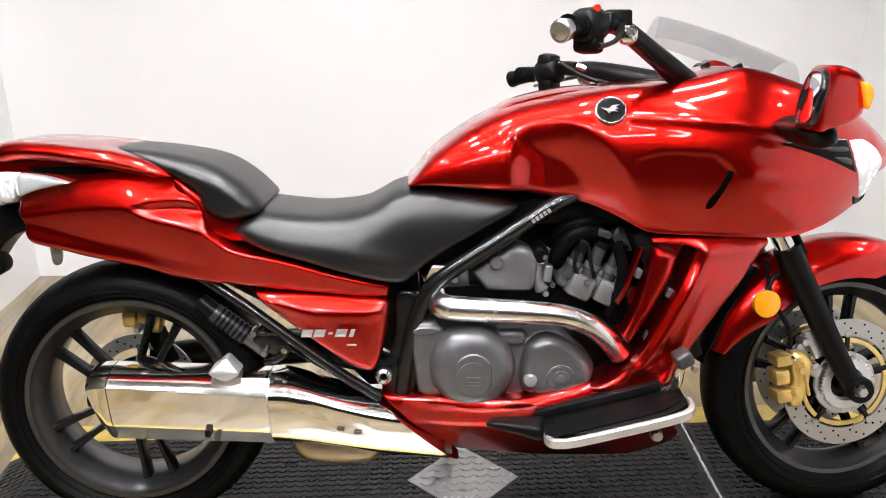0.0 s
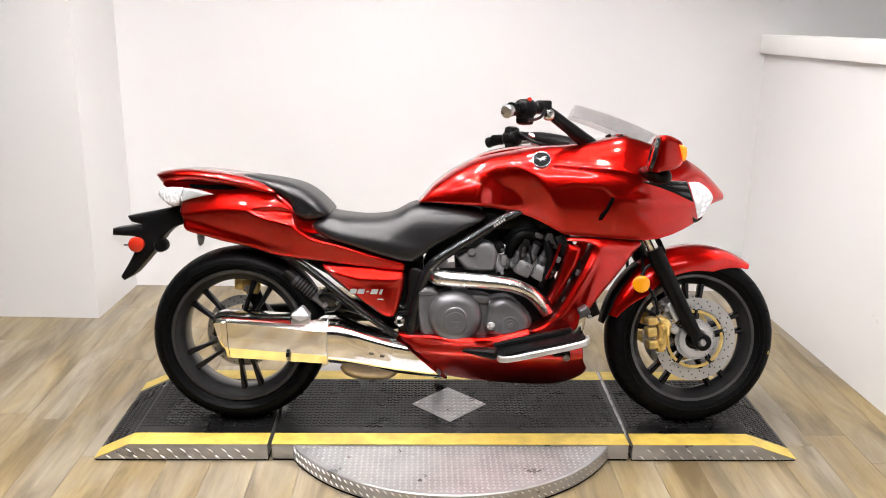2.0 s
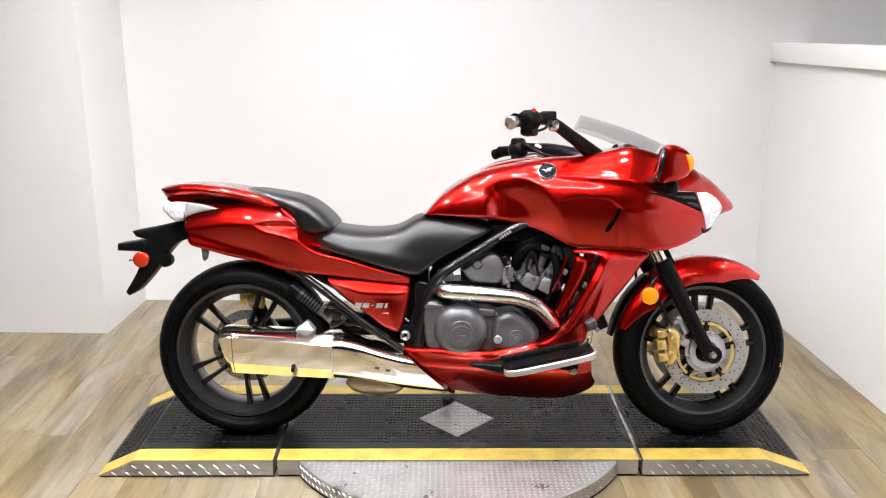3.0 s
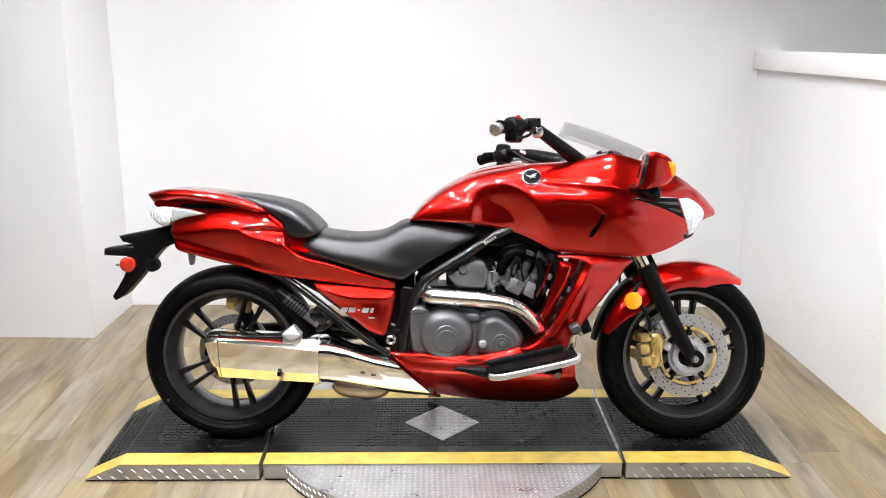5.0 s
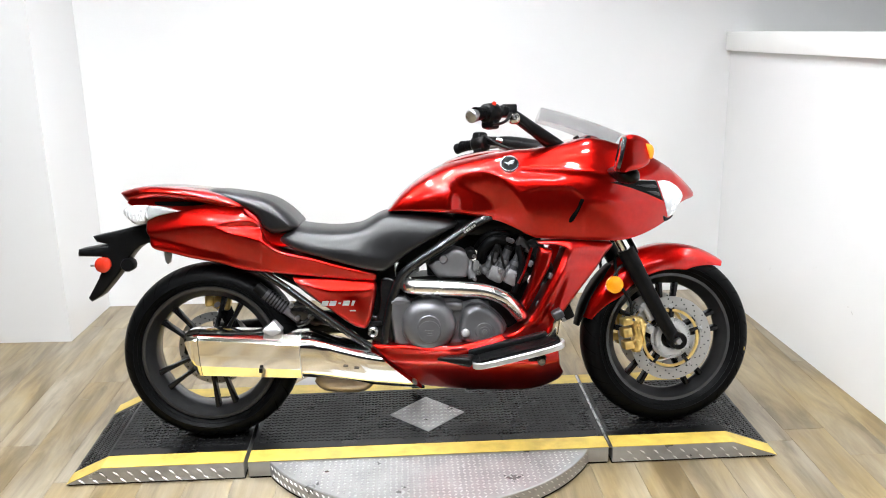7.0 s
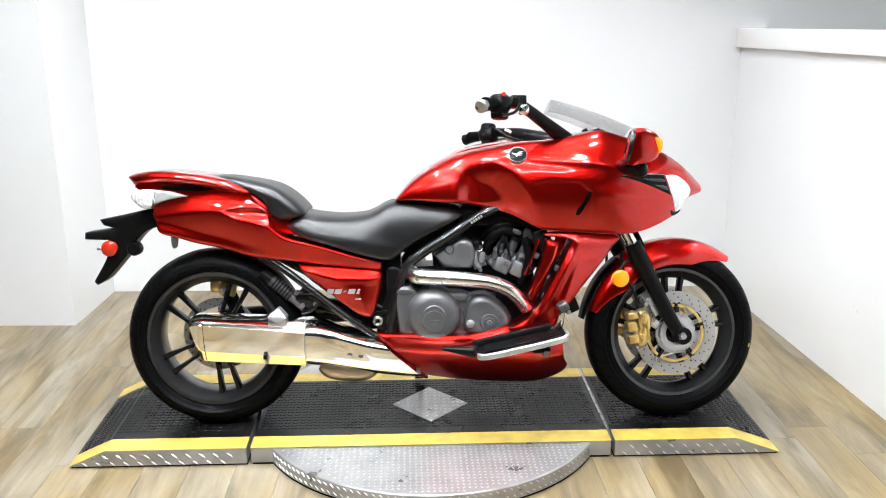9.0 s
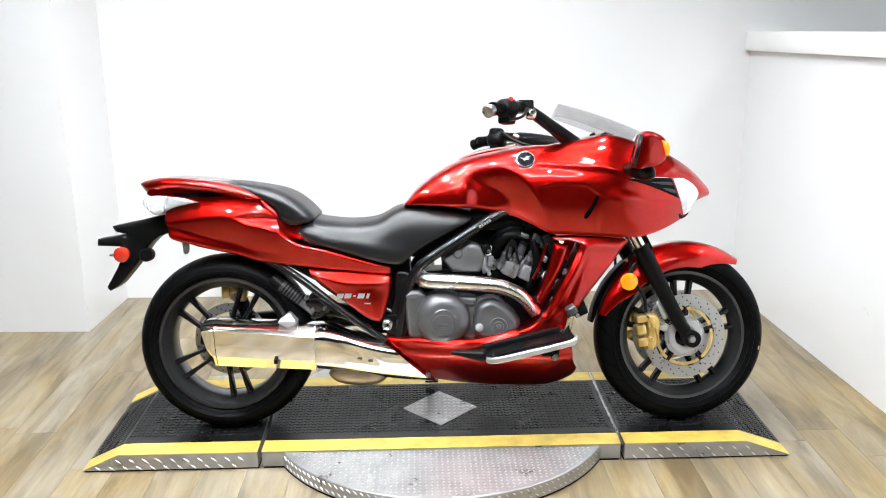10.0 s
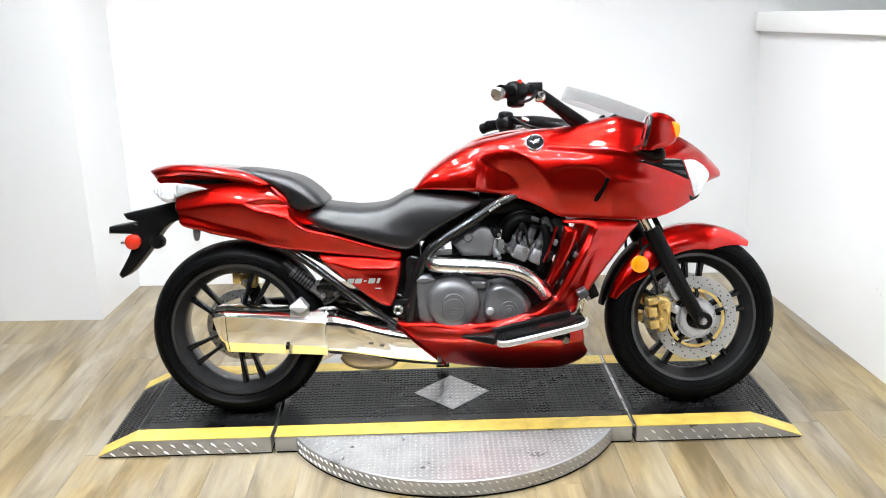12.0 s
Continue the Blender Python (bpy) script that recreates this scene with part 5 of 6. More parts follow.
def leg_width(x, z, d):
    w = np.interp(z, [0.34, 0.45, 0.58, 0.68], [0.205, 0.212, 0.206, 0.180]) - np.interp(x + 0.35 * (0.68 - z), [1.25, 1.37], [0.0, 0.055])
    edge = segment_distance(x, z, [(1.205, 0.65), (1.170, 0.580), (1.125, 0.500), (1.080, 0.425)])
    w = w + 0.010 * np.exp(-((edge - 0.012) / 0.014) ** 2)
    top = segment_distance(x, z, [(1.12, 0.655), (1.22, 0.648), (1.34, 0.640)])
    w = w + 0.008 * np.exp(-(top / 0.016) ** 2)
    return w - 0.014 * (1 - roundover(d, 0.014))


leg = both("lower_cowl", solid(loop, leg_width, 0.009, -0.10), RED, bike, "glossy red lower side cowl with two louvres", 50)
loop = outline([(1.112, 0.656), (1.158, 0.645), (1.142, 0.586), (1.093, 0.500), (1.064, 0.455), (1.050, 0.470), (1.088, 0.559)], 4, (0, 1, 4, 5))
both("louvre_blade", solid(loop, lambda x, z, d: 0.182 + 0.016 * roundover(d, 0.016), 0.010, -0.14), RED, leg, "red louvre blade")
loop = outline([(1.086, 0.652), (1.093, 0.650), (1.071, 0.584), (1.046, 0.532), (1.041, 0.535), (1.064, 0.586)], 3, (0, 1, 3, 4))
both("louvre_blade", solid(loop, lambda x, z, d: 0.165 + 0.004 * roundover(d, 0.004), 0.008, -0.14), RED, leg, "thin red louvre blade")
for k, (x, z) in enumerate(((1.118, 0.628), (1.075, 0.600), (1.140, 0.560), (1.098, 0.468))):
    both("louvre_clip", box((0.012, 0.02, 0.020), (x + 0.008, -0.168, z), 0.003, Euler((0, radians(24), 0)).to_matrix()), CASE, leg)
part("radiator", box((0.05, 0.30, 0.30), (1.155, 0, 0.545), 0.008, Euler((0, radians(-24), 0)).to_matrix()), BLACK, bike, "black radiator block")

loop = outline([(0.548, 0.331), (0.619, 0.329), (0.732, 0.333), (0.827, 0.329), (0.921, 0.347), (0.997, 0.366), (1.121, 0.350), (1.172, 0.318), (1.184, 0.255), (1.204, 0.216), (1.192, 0.182), (1.132, 0.146), (1.036, 0.131), (0.921, 0.131), (0.806, 0.140), (0.705, 0.158)], 4, (0, 9, 15))


def belly_width(x, z, d):
    w = np.interp(x, [0.54, 0.7, 0.9, 1.1, 1.2], [0.158, 0.182, 0.200, 0.200, 0.172])
    w = w - 0.85 * np.clip(0.272 - z, 0, 1) - 1.8 * np.clip(0.268 - z, 0, 1) ** 2 - 0.35 * np.clip(z - 0.305, 0, 1)
    step = np.interp(x, [0.55, 0.75, 0.95, 1.2], [0.318, 0.306, 0.318, 0.36])
    w = w - 0.012 * ease(0.006, -0.006, z - step) * ease(0.56, 0.62, x)
    return w - 0.010 * (1 - roundover(d, 0.012))


part("belly_pan", solid(loop, belly_width, 0.010), RED, bike, "glossy red belly pan", 50)

# ---- running boards ----
def board(name, xs, y0, y1, zf, thick, mat, parent, label, lift=0.0):
    bm = bmesh.new()
    n = 14
    up, lo = [], []
    for i in range(n + 1):
        t = i / n
        x = xs[0] + (xs[1] - xs[0]) * t
        a, b = y0(t), y1(t)
        z = zf(x)
        up.append([bm.verts.new((x, a + (b - a) * s, z + lift * (1 - s))) for s in (0, 0.06, 0.5, 0.94, 1)])
        lo.append([bm.verts.new((x, a + (b - a) * s, z - thick + lift * (1 - s))) for s in (0, 0.06, 0.5, 0.94, 1)])
        for v in (up[-1][0], up[-1][4]):
            v.co.z -= thick * 0.25
    for i in range(n):
        for j in range(4):
            bm.faces.new((up[i][j], up[i + 1][j], up[i + 1][j + 1], up[i][j + 1]))
            bm.faces.new((lo[i][j], lo[i][j + 1], lo[i + 1][j + 1], lo[i + 1][j]))
        for j in (0, 4):
            bm.faces.new((up[i][j], lo[i][j], lo[i + 1][j], up[i + 1][j]))
    for i in (0, n):
        for j in range(4):
            bm.faces.new((up[i][j], up[i][j + 1], lo[i][j + 1], lo[i][j]))
    return both(name, bm, mat, parent, label)


ramp = lambda x: 0.298 + (x - 0.885) * 0.262
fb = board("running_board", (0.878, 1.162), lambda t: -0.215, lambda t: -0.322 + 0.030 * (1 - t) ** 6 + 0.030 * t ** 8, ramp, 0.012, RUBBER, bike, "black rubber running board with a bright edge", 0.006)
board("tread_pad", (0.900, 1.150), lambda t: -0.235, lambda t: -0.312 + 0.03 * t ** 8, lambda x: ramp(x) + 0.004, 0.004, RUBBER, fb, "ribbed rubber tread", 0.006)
rail = smooth_line([(0.884, -0.262, 0.286), (0.884, -0.296, 0.286), (0.900, -0.318, 0.290), (0.94, -0.328, 0.300), (1.05, -0.330, 0.329), (1.140, -0.327, 0.353), (1.166, -0.306, 0.360), (1.170, -0.27, 0.362)], 6)
bm = bmesh.new()
ends = []
for i, c in enumerate(rail):
    d = rail[min(i + 1, len(rail) - 1)] - rail[max(i - 1, 0)]
    o = Vector((d[1], -d[0], 0)).normalized()
    c = Vector(c)
    ends.append([bm.verts.new(c + o * a + Vector((0, 0, h))) for a, h in ((0.004, -0.009), (0.006, -0.007), (0.006, 0.008), (0.003, 0.011), (-0.004, 0.011), (-0.004, -0.009))])
for p, q in zip(ends, ends[1:]):
    for k in range(6):
        bm.faces.new((p[k], p[(k + 1) % 6], q[(k + 1) % 6], q[k]))
bm.faces.new(ends[0][::-1])
bm.faces.new(ends[-1])
both("board_edge", bm, ALLOY, fb, "polished aluminium edge rail")
bm = box((0.115, 0.07, 0.034), (0.826, -0.236, 0.290), 0.012, Euler((0, radians(-4), radians(-14))).to_matrix(), segments=3)
for v in bm.verts:
    if v.co.x < 0.80:
        v.co.z = 0.298 + (v.co.z - 0.298) * 0.35
        v.co.y = -0.205 + (v.co.y + 0.205) * 0.5
both("board_fairing", bm, BLACK, fb, "black plastic heel guard")
bm = box((0.27, 0.03, 0.03), (1.00, -0.208, 0.338), 0.008, Euler((0, radians(-15), 0)).to_matrix())
both("board_support", bm, BLACK, fb)
both("board_bolt", lathe([(0, -0.016), (0.010, -0.016), (0.013, -0.010), (0.013, 0.02)], (1.098, -0.296, 0.304), 14), STEEL, fb)
both("board_support", box((0.06, 0.08, 0.022), (1.085, -0.255, 0.312), 0.006), BLACK, fb)
pedal = part("brake_pedal", tube([(1.135, -0.22, 0.366), (1.150, -0.235, 0.385), (1.156, -0.245, 0.420), (1.162, -0.248, 0.440)], [0.014, 0.013, 0.011, 0.010], 12), CHROME, bike, "chrome brake pedal")
part("pedal_pad", box((0.036, 0.050, 0.030), (1.160, -0.250, 0.448), 0.008, Euler((0, radians(-28), 0)).to_matrix(), segments=3), TUBEGREY, pedal, "worn dark grey rubber pedal pad")
part("pedal_bolt", lathe([(0, -0.010), (0.006, -0.010), (0.006, 0.004)], (1.176, -0.278, 0.436), 10), STEEL, pedal)

# ---- exhaust ----
def loft(rows, close=True, bm=None):
    bm = bm or bmesh.new()
    rings = [[bm.verts.new(p) for p in row] for row in rows]
    for a, b in zip(rings, rings[1:]):
        for k in range(len(a)):
            bm.faces.new((a[k], a[(k + 1) % len(a)], b[(k + 1) % len(a)], b[k]))
    if close:
        bm.faces.new(rings[0][::-1])
        bm.faces.new(rings[-1])
    return bm


def can_section(x, grow=1.0):
    t = (x + 0.071) / 0.382
    top, ridge, low, bot = 0.388 - 0.018 * t, 0.364 - 0.028 * t, 0.266 - 0.022 * t, 0.221 - 0.016 * t
    mid = (top + bot) / 2
    pts = [(-0.070, top), (-0.108, top + 0.001), (-0.135, top - 0.006), (-0.160, ridge + 0.004), (-0.167, ridge - 0.003), (-0.158, (ridge + low) / 2), (-0.146, low + 0.004), (-0.140, low - 0.004), (-0.119, bot + 0.004), (-0.106, bot), (-0.070, bot), (-0.052, mid)]
    return [(x, -0.11 + (y + 0.11) * grow, mid + (z - mid) * grow) for y, z in pts]


xs = [-0.020, 0.0, 0.05, 0.10, 0.15, 0.20, 0.25, 0.30, 0.311]
can = part("muffler", loft([can_section(x) for x in xs]), CHROME, bike, "polished chrome angular muffler", 25)
rows = []
for s, g in ((0.0, 1.004), (0.4, 0.99), (0.8, 0.94), (1.0, 0.86)):
    row = can_section(-0.022, g)
    rows.append([(p[0] - 0.052 * s * (0.35 + 0.65 * (p[2] - 0.235) / 0.15), p[1], p[2]) for p in row])
part("muffler_cap", loft(rows), CHROME, can, "polished muffler end cap", 25)
part("tail_pipe", tube([(-0.070, -0.115, 0.325), (-0.030, -0.115, 0.322)], 0.028, 20), BLACK, can)
part("seam_band", loft([can_section(0.309, 1.004), can_section(0.3125, 1.004)]), STEEL, can, "", 25)
part("clamp_tab", box((0.012, 0.020, 0.016), (0.178, -0.145, 0.246), 0.002), BLACK, can)
cover_top = along([(0.31, 0.371), (0.354, 0.3695), (0.429, 0.347), (0.505, 0.326), (0.556, 0.315)])
cover_low = along([(0.31, 0.213), (0.388, 0.205), (0.541, 0.184), (0.715, 0.168)])
PROFILE = [(0, -0.070), (0.0, -0.105), (0.03, -0.128), (0.10, -0.150), (0.17, -0.165), (0.23, -0.170), (0.30, -0.170), (0.37, -0.169), (0.45, -0.168), (0.53, -0.165), (0.61, -0.162), (0.70, -0.157), (0.78, -0.152), (0.84, -0.149), (0.92, -0.138), (0.98, -0.124), (1.0, -0.110), (1.0, -0.070), (0.5, -0.055)]
rows = []
for i in range(31):
    t = i / 30
    xa, xb = 0.3135 + 0.238 * t, 0.3135 + 0.398 * t
    za, zb = float(cover_top(xa)), float(cover_low(xb))
    row = []
    for v, y in PROFILE:
        # a tapering valley pressed into the side
        k = (t - 0.20) / 0.50
        valley = 0.0035 * math.exp(-((v - 0.24 - 0.34 * k) / 0.15) ** 2) * float(ease(0.0, 0.22, k)) * float(ease(1.0, 0.86, k))
        row.append((xa + (xb - xa) * v, y - 0.010 * t + valley, za + (zb - za) * v))
    rows.append(row)
mid_pipe = part("exhaust_cover", loft(rows), CHROME, bike, "polished chrome exhaust heat cover", 50)
for x, z in ((0.462, 0.262), (0.498, 0.254)):
    part("slot", box((0.016, 0.004, 0.007), (x, -0.1700, z), 0.002, Euler((radians(-8), radians(6), 0)).to_matrix()), DARK, mid_pipe)
part("collector", tube([(0.36, -0.09, 0.212), (0.40, -0.09, 0.196), (0.50, -0.09, 0.192), (0.54, -0.09, 0.205)], [0.025, 0.042, 0.042, 0.026], 18), SCORCHED, bike, "heat-stained steel exhaust collector")
part("collector_bolt", lathe([(0, -0.01), (0.012, -0.01), (0.012, 0.02)], (0.685, -0.12, 0.185), 8), STEEL, bike)
bm = solid(outline([(0.224, 0.412), (0.240, 0.396), (0.252, 0.381), (0.240, 0.371), (0.220, 0.364), (0.201, 0.373), (0.189, 0.384), (0.207, 0.399)], 3), lambda x, z, d: 0.150 - 0.5 * np.clip(z - 0.385, 0, 1) + 0.003 * roundover(d, 0.006), 0.012, -0.10)
guard_plate = part("hanger_plate", bm, ALLOY, bike, "polished triangular muffler hanger")
part("hanger_bolt", lathe([(0, -0.14), (0.007, -0.14), (0.009, -0.135), (0.009, -0.11)], (0.226, 0, 0.398), 10), STEEL, guard_plate)

header = part("header_pipe", tube([(0.668, -0.090, 0.530), (0.672, -0.130, 0.528), (0.690, -0.158, 0.527), (0.725, -0.168, 0.526), (0.78, -0.172, 0.523), (0.86, -0.173, 0.518), (0.93, -0.172, 0.510), (0.985, -0.168, 0.490), (1.022, -0.160, 0.460), (1.055, -0.150, 0.420)], [0.025, 0.0255, 0.026, 0.026, 0.0255, 0.0245, 0.0235, 0.0235, 0.0235, 0.0235], 24), PIPE, bike, "polished chrome header pipe")
for z in (0.512, 0.540):
    part("clamp_bolt", lathe([(0, -0.18), (0.005, -0.18), (0.006, -0.16)], (0.70, 0, z), 8), STEEL, header)

# ---- engine ----
loop = outline([(0.615, 0.462), (0.659, 0.474), (0.720, 0.472), (0.831, 0.470), (0.854, 0.458), (0.898, 0.466), (0.927, 0.462), (0.975, 0.428), (1.004, 0.386), (0.985, 0.352), (0.888, 0.318), (0.831, 0.310), (0.657, 0.308), (0.625, 0.330)], 4)
engine = part("crankcase", solid(loop, lambda x, z, d: 0.120 + 0.020 * roundover(d, 0.02), 0.014), CASE, bike, "dark grey engine crankcase")
bm = lathe([(0, -0.192), (0.036, -0.192), (0.039, -0.1895), (0.054, -0.1885), (0.070, -0.184), (0.083, -0.173), (0.090, -0.160), (0.092, -0.120), (0.092, -0.08)], (0.741, 0, 0.396), 64)
clutch = part("clutch_cover", bm, CASE, engine, "round dark grey clutch cover", 30)
part("clutch_cap", lathe([(0, -0.1945), (0.0365, -0.1945), (0.0375, -0.1915), (0.0385, -0.19)], (0.741, 0, 0.380), 48), CASE, clutch)
for k, (dx, dz, w) in enumerate(((0, 0.004, 0.030), (0, -0.006, 0.018), (0, -0.013, 0.022))):
    part("lettering_bar", box((w, 0.0012, 0.005 if k == 0 else 0.002), (0.741 + dx, -0.195, 0.380 + dz), 0.0004), CASE2, clutch)
for a in range(40, 400, 60):
    part("cover_bolt", lathe([(0, -0.128), (0.006, -0.128), (0.0075, -0.124), (0.0075, -0.10)], (0.740 + 0.094 * math.cos(radians(a)), 0, 0.401 + 0.090 * math.sin(radians(a))), 8), STEEL, clutch)
loop = outline([(0.842, 0.352), (0.848, 0.420), (0.866, 0.452), (0.905, 0.464), (0.950, 0.444), (0.988, 0.405), (0.996, 0.372), (0.975, 0.345), (0.92, 0.328), (0.87, 0.330)], 5)
alt = part("side_case", solid(loop, lambda x, z, d: 0.142 + 0.030 * roundover(d, 0.020), 0.009, -0.10), CASE, engine, "dark grey right-hand engine cover")
part("cap_ring", lathe([(0, -0.176), (0.017, -0.176), (0.018, -0.174), (0.029, -0.1745), (0.031, -0.1715), (0.032, -0.165)], (0.926, 0, 0.373), 40), CASE, alt)
part("cap_hex", lathe([(0, -0.179), (0.009, -0.179), (0.010, -0.175)], (0.926, 0, 0.373), 6), CASE2, alt, "", 20)
part("filler_bolt", lathe([(0, -0.180), (0.008, -0.180), (0.013, -0.178), (0.0145, -0.172), (0.0145, -0.16)], (0.862, 0, 0.369), 24), ALLOY, alt, "bright round bolt")
loop = outline([(0.612, 0.492), (0.664, 0.492), (0.690, 0.466), (0.690, 0.40), (0.690, 0.330), (0.650, 0.322), (0.626, 0.338), (0.616, 0.42)], 3, (0, 1, 2, 4, 6))
part("rear_case", solid(loop, lambda x, z, d: 0.136 + 0.014 * roundover(d, 0.010), 0.010, -0.08), CASE, engine)
loop = outline([(0.790, 0.470), (0.850, 0.470), (0.856, 0.452), (0.845, 0.440), (0.81, 0.442)], 4)
part("case_rib", solid(loop, lambda x, z, d: 0.140 + 0.014 * roundover(d, 0.010), 0.010, -0.10), CASE, engine)
loop = outline([(0.618, 0.482), (0.66, 0.486), (0.682, 0.474), (0.66, 0.462), (0.62, 0.462)], 3)
part("case_rib", solid(loop, lambda x, z, d: 0.140 + 0.014 * roundover(d, 0.010), 0.010, -0.10), CASE, engine)

loop = outline([(0.742, 0.592), (0.790, 0.622), (0.834, 0.650), (0.866, 0.640), (0.884, 0.610), (0.876, 0.556), (0.855, 0.546), (0.775, 0.548)], 3, (0, 2, 7))
cyl = part("rear_cylinder", solid(loop, lambda x, z, d: 0.100 + 0.018 * roundover(d, 0.012), 0.012), CASE2, bike, "silver-grey rear cylinder head")
part("head_plug", lathe([(0, -0.128), (0.012, -0.128), (0.015, -0.124), (0.015, -0.10)], (0.795, 0, 0.612), 20), CASE2, cyl)
loop = outline([(0.872, 0.640), (0.902, 0.642), (0.906, 0.612), (0.878, 0.608)], 3)
part("coil", solid(loop, lambda x, z, d: 0.105 + 0.012 * roundover(d, 0.010), 0.010), BLACK, cyl)
part("side_lug", tube([(0.885, -0.09, 0.60), (0.884, -0.10, 0.572), (0.894, -0.10, 0.548)], [0.014, 0.012, 0.016], 12), CASE2, cyl)
head = part("front_cylinder", solid(outline([(0.925, 0.560), (0.945, 0.600), (1.000, 0.600), (1.070, 0.575), (1.085, 0.545), (1.050, 0.522), (0.985, 0.540)], 3), lambda x, z, d: 0.100 + 0.016 * roundover(d, 0.012), 0.011), CASE2, bike, "grey front cylinder head")
tilt = Euler((0, radians(24), 0)).to_matrix()
for k, (x, z, l, r) in enumerate(((0.962, 0.612, 0.075, 0.015), (1.000, 0.606, 0.090, 0.016), (1.040, 0.598, 0.100, 0.014))):
    u = tilt @ Vector((0, 0, 1))
    p, q = Vector((x, -0.112, z)) - u * l * 0.5, Vector((x, -0.112, z)) + u * l * 0.5
    plug = part("plug_tube", tube([tuple(p), tuple(p.lerp(q, 0.5)), tuple(q)], [r * 1.1, r, r * 0.85], 14), TUBEGREY, head, "dark grey plug tube")
    part("tube_collar", tube([tuple(p.lerp(q, 0.38)), tuple(p.lerp(q, 0.52))], r * 1.22, 14), CASE, plug)
    part("tube_cap", tube([tuple(p.lerp(q, 0.92)), tuple(p.lerp(q, 1.06))], r * 1.02, 12), BLACK, plug)
for x, z, l in ((0.972, 0.560, 0.052), (1.030, 0.546, 0.056)):
    cover_bm = box((l, 0.030, 0.050), (x, -0.122, z), 0.008, tilt)
    block = part("head_cover", cover_bm, CASE2, head, "satin grey head cover block")
    part("cover_bolt", lathe([(0, -0.141), (0.006, -0.141), (0.0075, -0.137), (0.0075, -0.12)], (x + 0.012, 0, z + 0.012), 8), STEEL, block)
for k in range(5):
    part("cooling_rib", box((0.008, 0.012, 0.046), (0.950 + 0.026 * k, -0.118, 0.570 - 0.006 * k), 0.002, tilt), CASE, head)
for x, z in ((0.950, 0.585), (1.068, 0.555), (1.02, 0.535), (0.985, 0.548)):
    part("head_bolt", lathe([(0, -0.126), (0.006, -0.126), (0.0075, -0.122), (0.0075, -0.10)], (x, 0, z), 8), STEEL, head)
part("cam_cap", lathe([(0, -0.130), (0.014, -0.130), (0.018, -0.122), (0.018, -0.08)], (1.058, 0, 0.592), 16), CASE, head)
part("throttle_body", box((0.06, 0.16, 0.045), (1.075, 0, 0.652), 0.012, tilt), CASE, bike, "dark grey throttle body")
part("connector", box((0.030, 0.020, 0.016), (1.020, -0.120, 0.672), 0.004, Euler((0, radians(20), 0)).to_matrix()), TUBEGREY, bike)
part("connector", box((0.020, 0.016, 0.026), (0.975, -0.125, 0.648), 0.004, tilt), BLACK, bike)
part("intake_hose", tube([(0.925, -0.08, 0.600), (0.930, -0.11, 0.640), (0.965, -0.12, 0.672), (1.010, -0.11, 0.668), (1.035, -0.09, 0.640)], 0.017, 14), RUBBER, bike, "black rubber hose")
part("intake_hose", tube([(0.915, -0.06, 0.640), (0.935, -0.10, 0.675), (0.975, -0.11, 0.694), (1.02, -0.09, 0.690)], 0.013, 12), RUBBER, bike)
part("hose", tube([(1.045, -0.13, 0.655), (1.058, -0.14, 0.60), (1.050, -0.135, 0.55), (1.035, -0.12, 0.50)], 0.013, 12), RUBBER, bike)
part("wire", tube([(0.965, -0.125, 0.64), (0.958, -0.13, 0.605), (0.972, -0.125, 0.575)], 0.0045, 8), BLACK, bike)
part("wire", tube([(0.985, -0.125, 0.655), (0.992, -0.132, 0.61), (1.00, -0.125, 0.58)], 0.0045, 8), BLACK, bike)
# black blocks added for the shade inside the engine bay, open in two places
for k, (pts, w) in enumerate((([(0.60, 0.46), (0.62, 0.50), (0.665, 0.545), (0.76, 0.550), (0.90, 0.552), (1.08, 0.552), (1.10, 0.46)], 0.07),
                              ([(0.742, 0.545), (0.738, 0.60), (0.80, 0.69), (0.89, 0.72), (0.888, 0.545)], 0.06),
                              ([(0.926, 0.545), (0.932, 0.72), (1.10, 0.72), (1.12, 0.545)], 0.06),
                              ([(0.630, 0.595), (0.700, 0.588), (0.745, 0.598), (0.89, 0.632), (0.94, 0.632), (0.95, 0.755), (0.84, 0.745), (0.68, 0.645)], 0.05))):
    part("inner_block", solid(pts, lambda x, z, d: w + 0 * x, 0.03), BLACK, bike, "black block standing in for the shade inside the engine bay")
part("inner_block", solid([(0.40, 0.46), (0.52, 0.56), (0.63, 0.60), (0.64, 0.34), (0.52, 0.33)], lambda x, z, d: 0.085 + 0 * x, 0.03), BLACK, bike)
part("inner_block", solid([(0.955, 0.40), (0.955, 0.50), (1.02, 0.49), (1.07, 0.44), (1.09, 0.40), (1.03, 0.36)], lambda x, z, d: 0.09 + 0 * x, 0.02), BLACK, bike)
part("air_box", box((0.30, 0.20, 0.075), (0.98, 0, 0.722), 0.02), BLACK, bike, "black air box under the tank")
# added grey block in the gap where the pale wall would show through
part("ignition_cover", box((0.018, 0.03, 0.036), (0.905, -0.10, 0.585), 0.004, Euler((0, radians(10), 0)).to_matrix()), CASE2, bike)
for x, z, r in ((0.898, 0.620, 0.007), (0.915, 0.560, 0.006), (0.900, 0.542, 0.007), (0.708, 0.575, 0.008)):
    part("engine_bolt", lathe([(0, -0.118), (r * 0.8, -0.118), (r, -0.114), (r, -0.09)], (x, 0, z), 10), STEEL, bike)

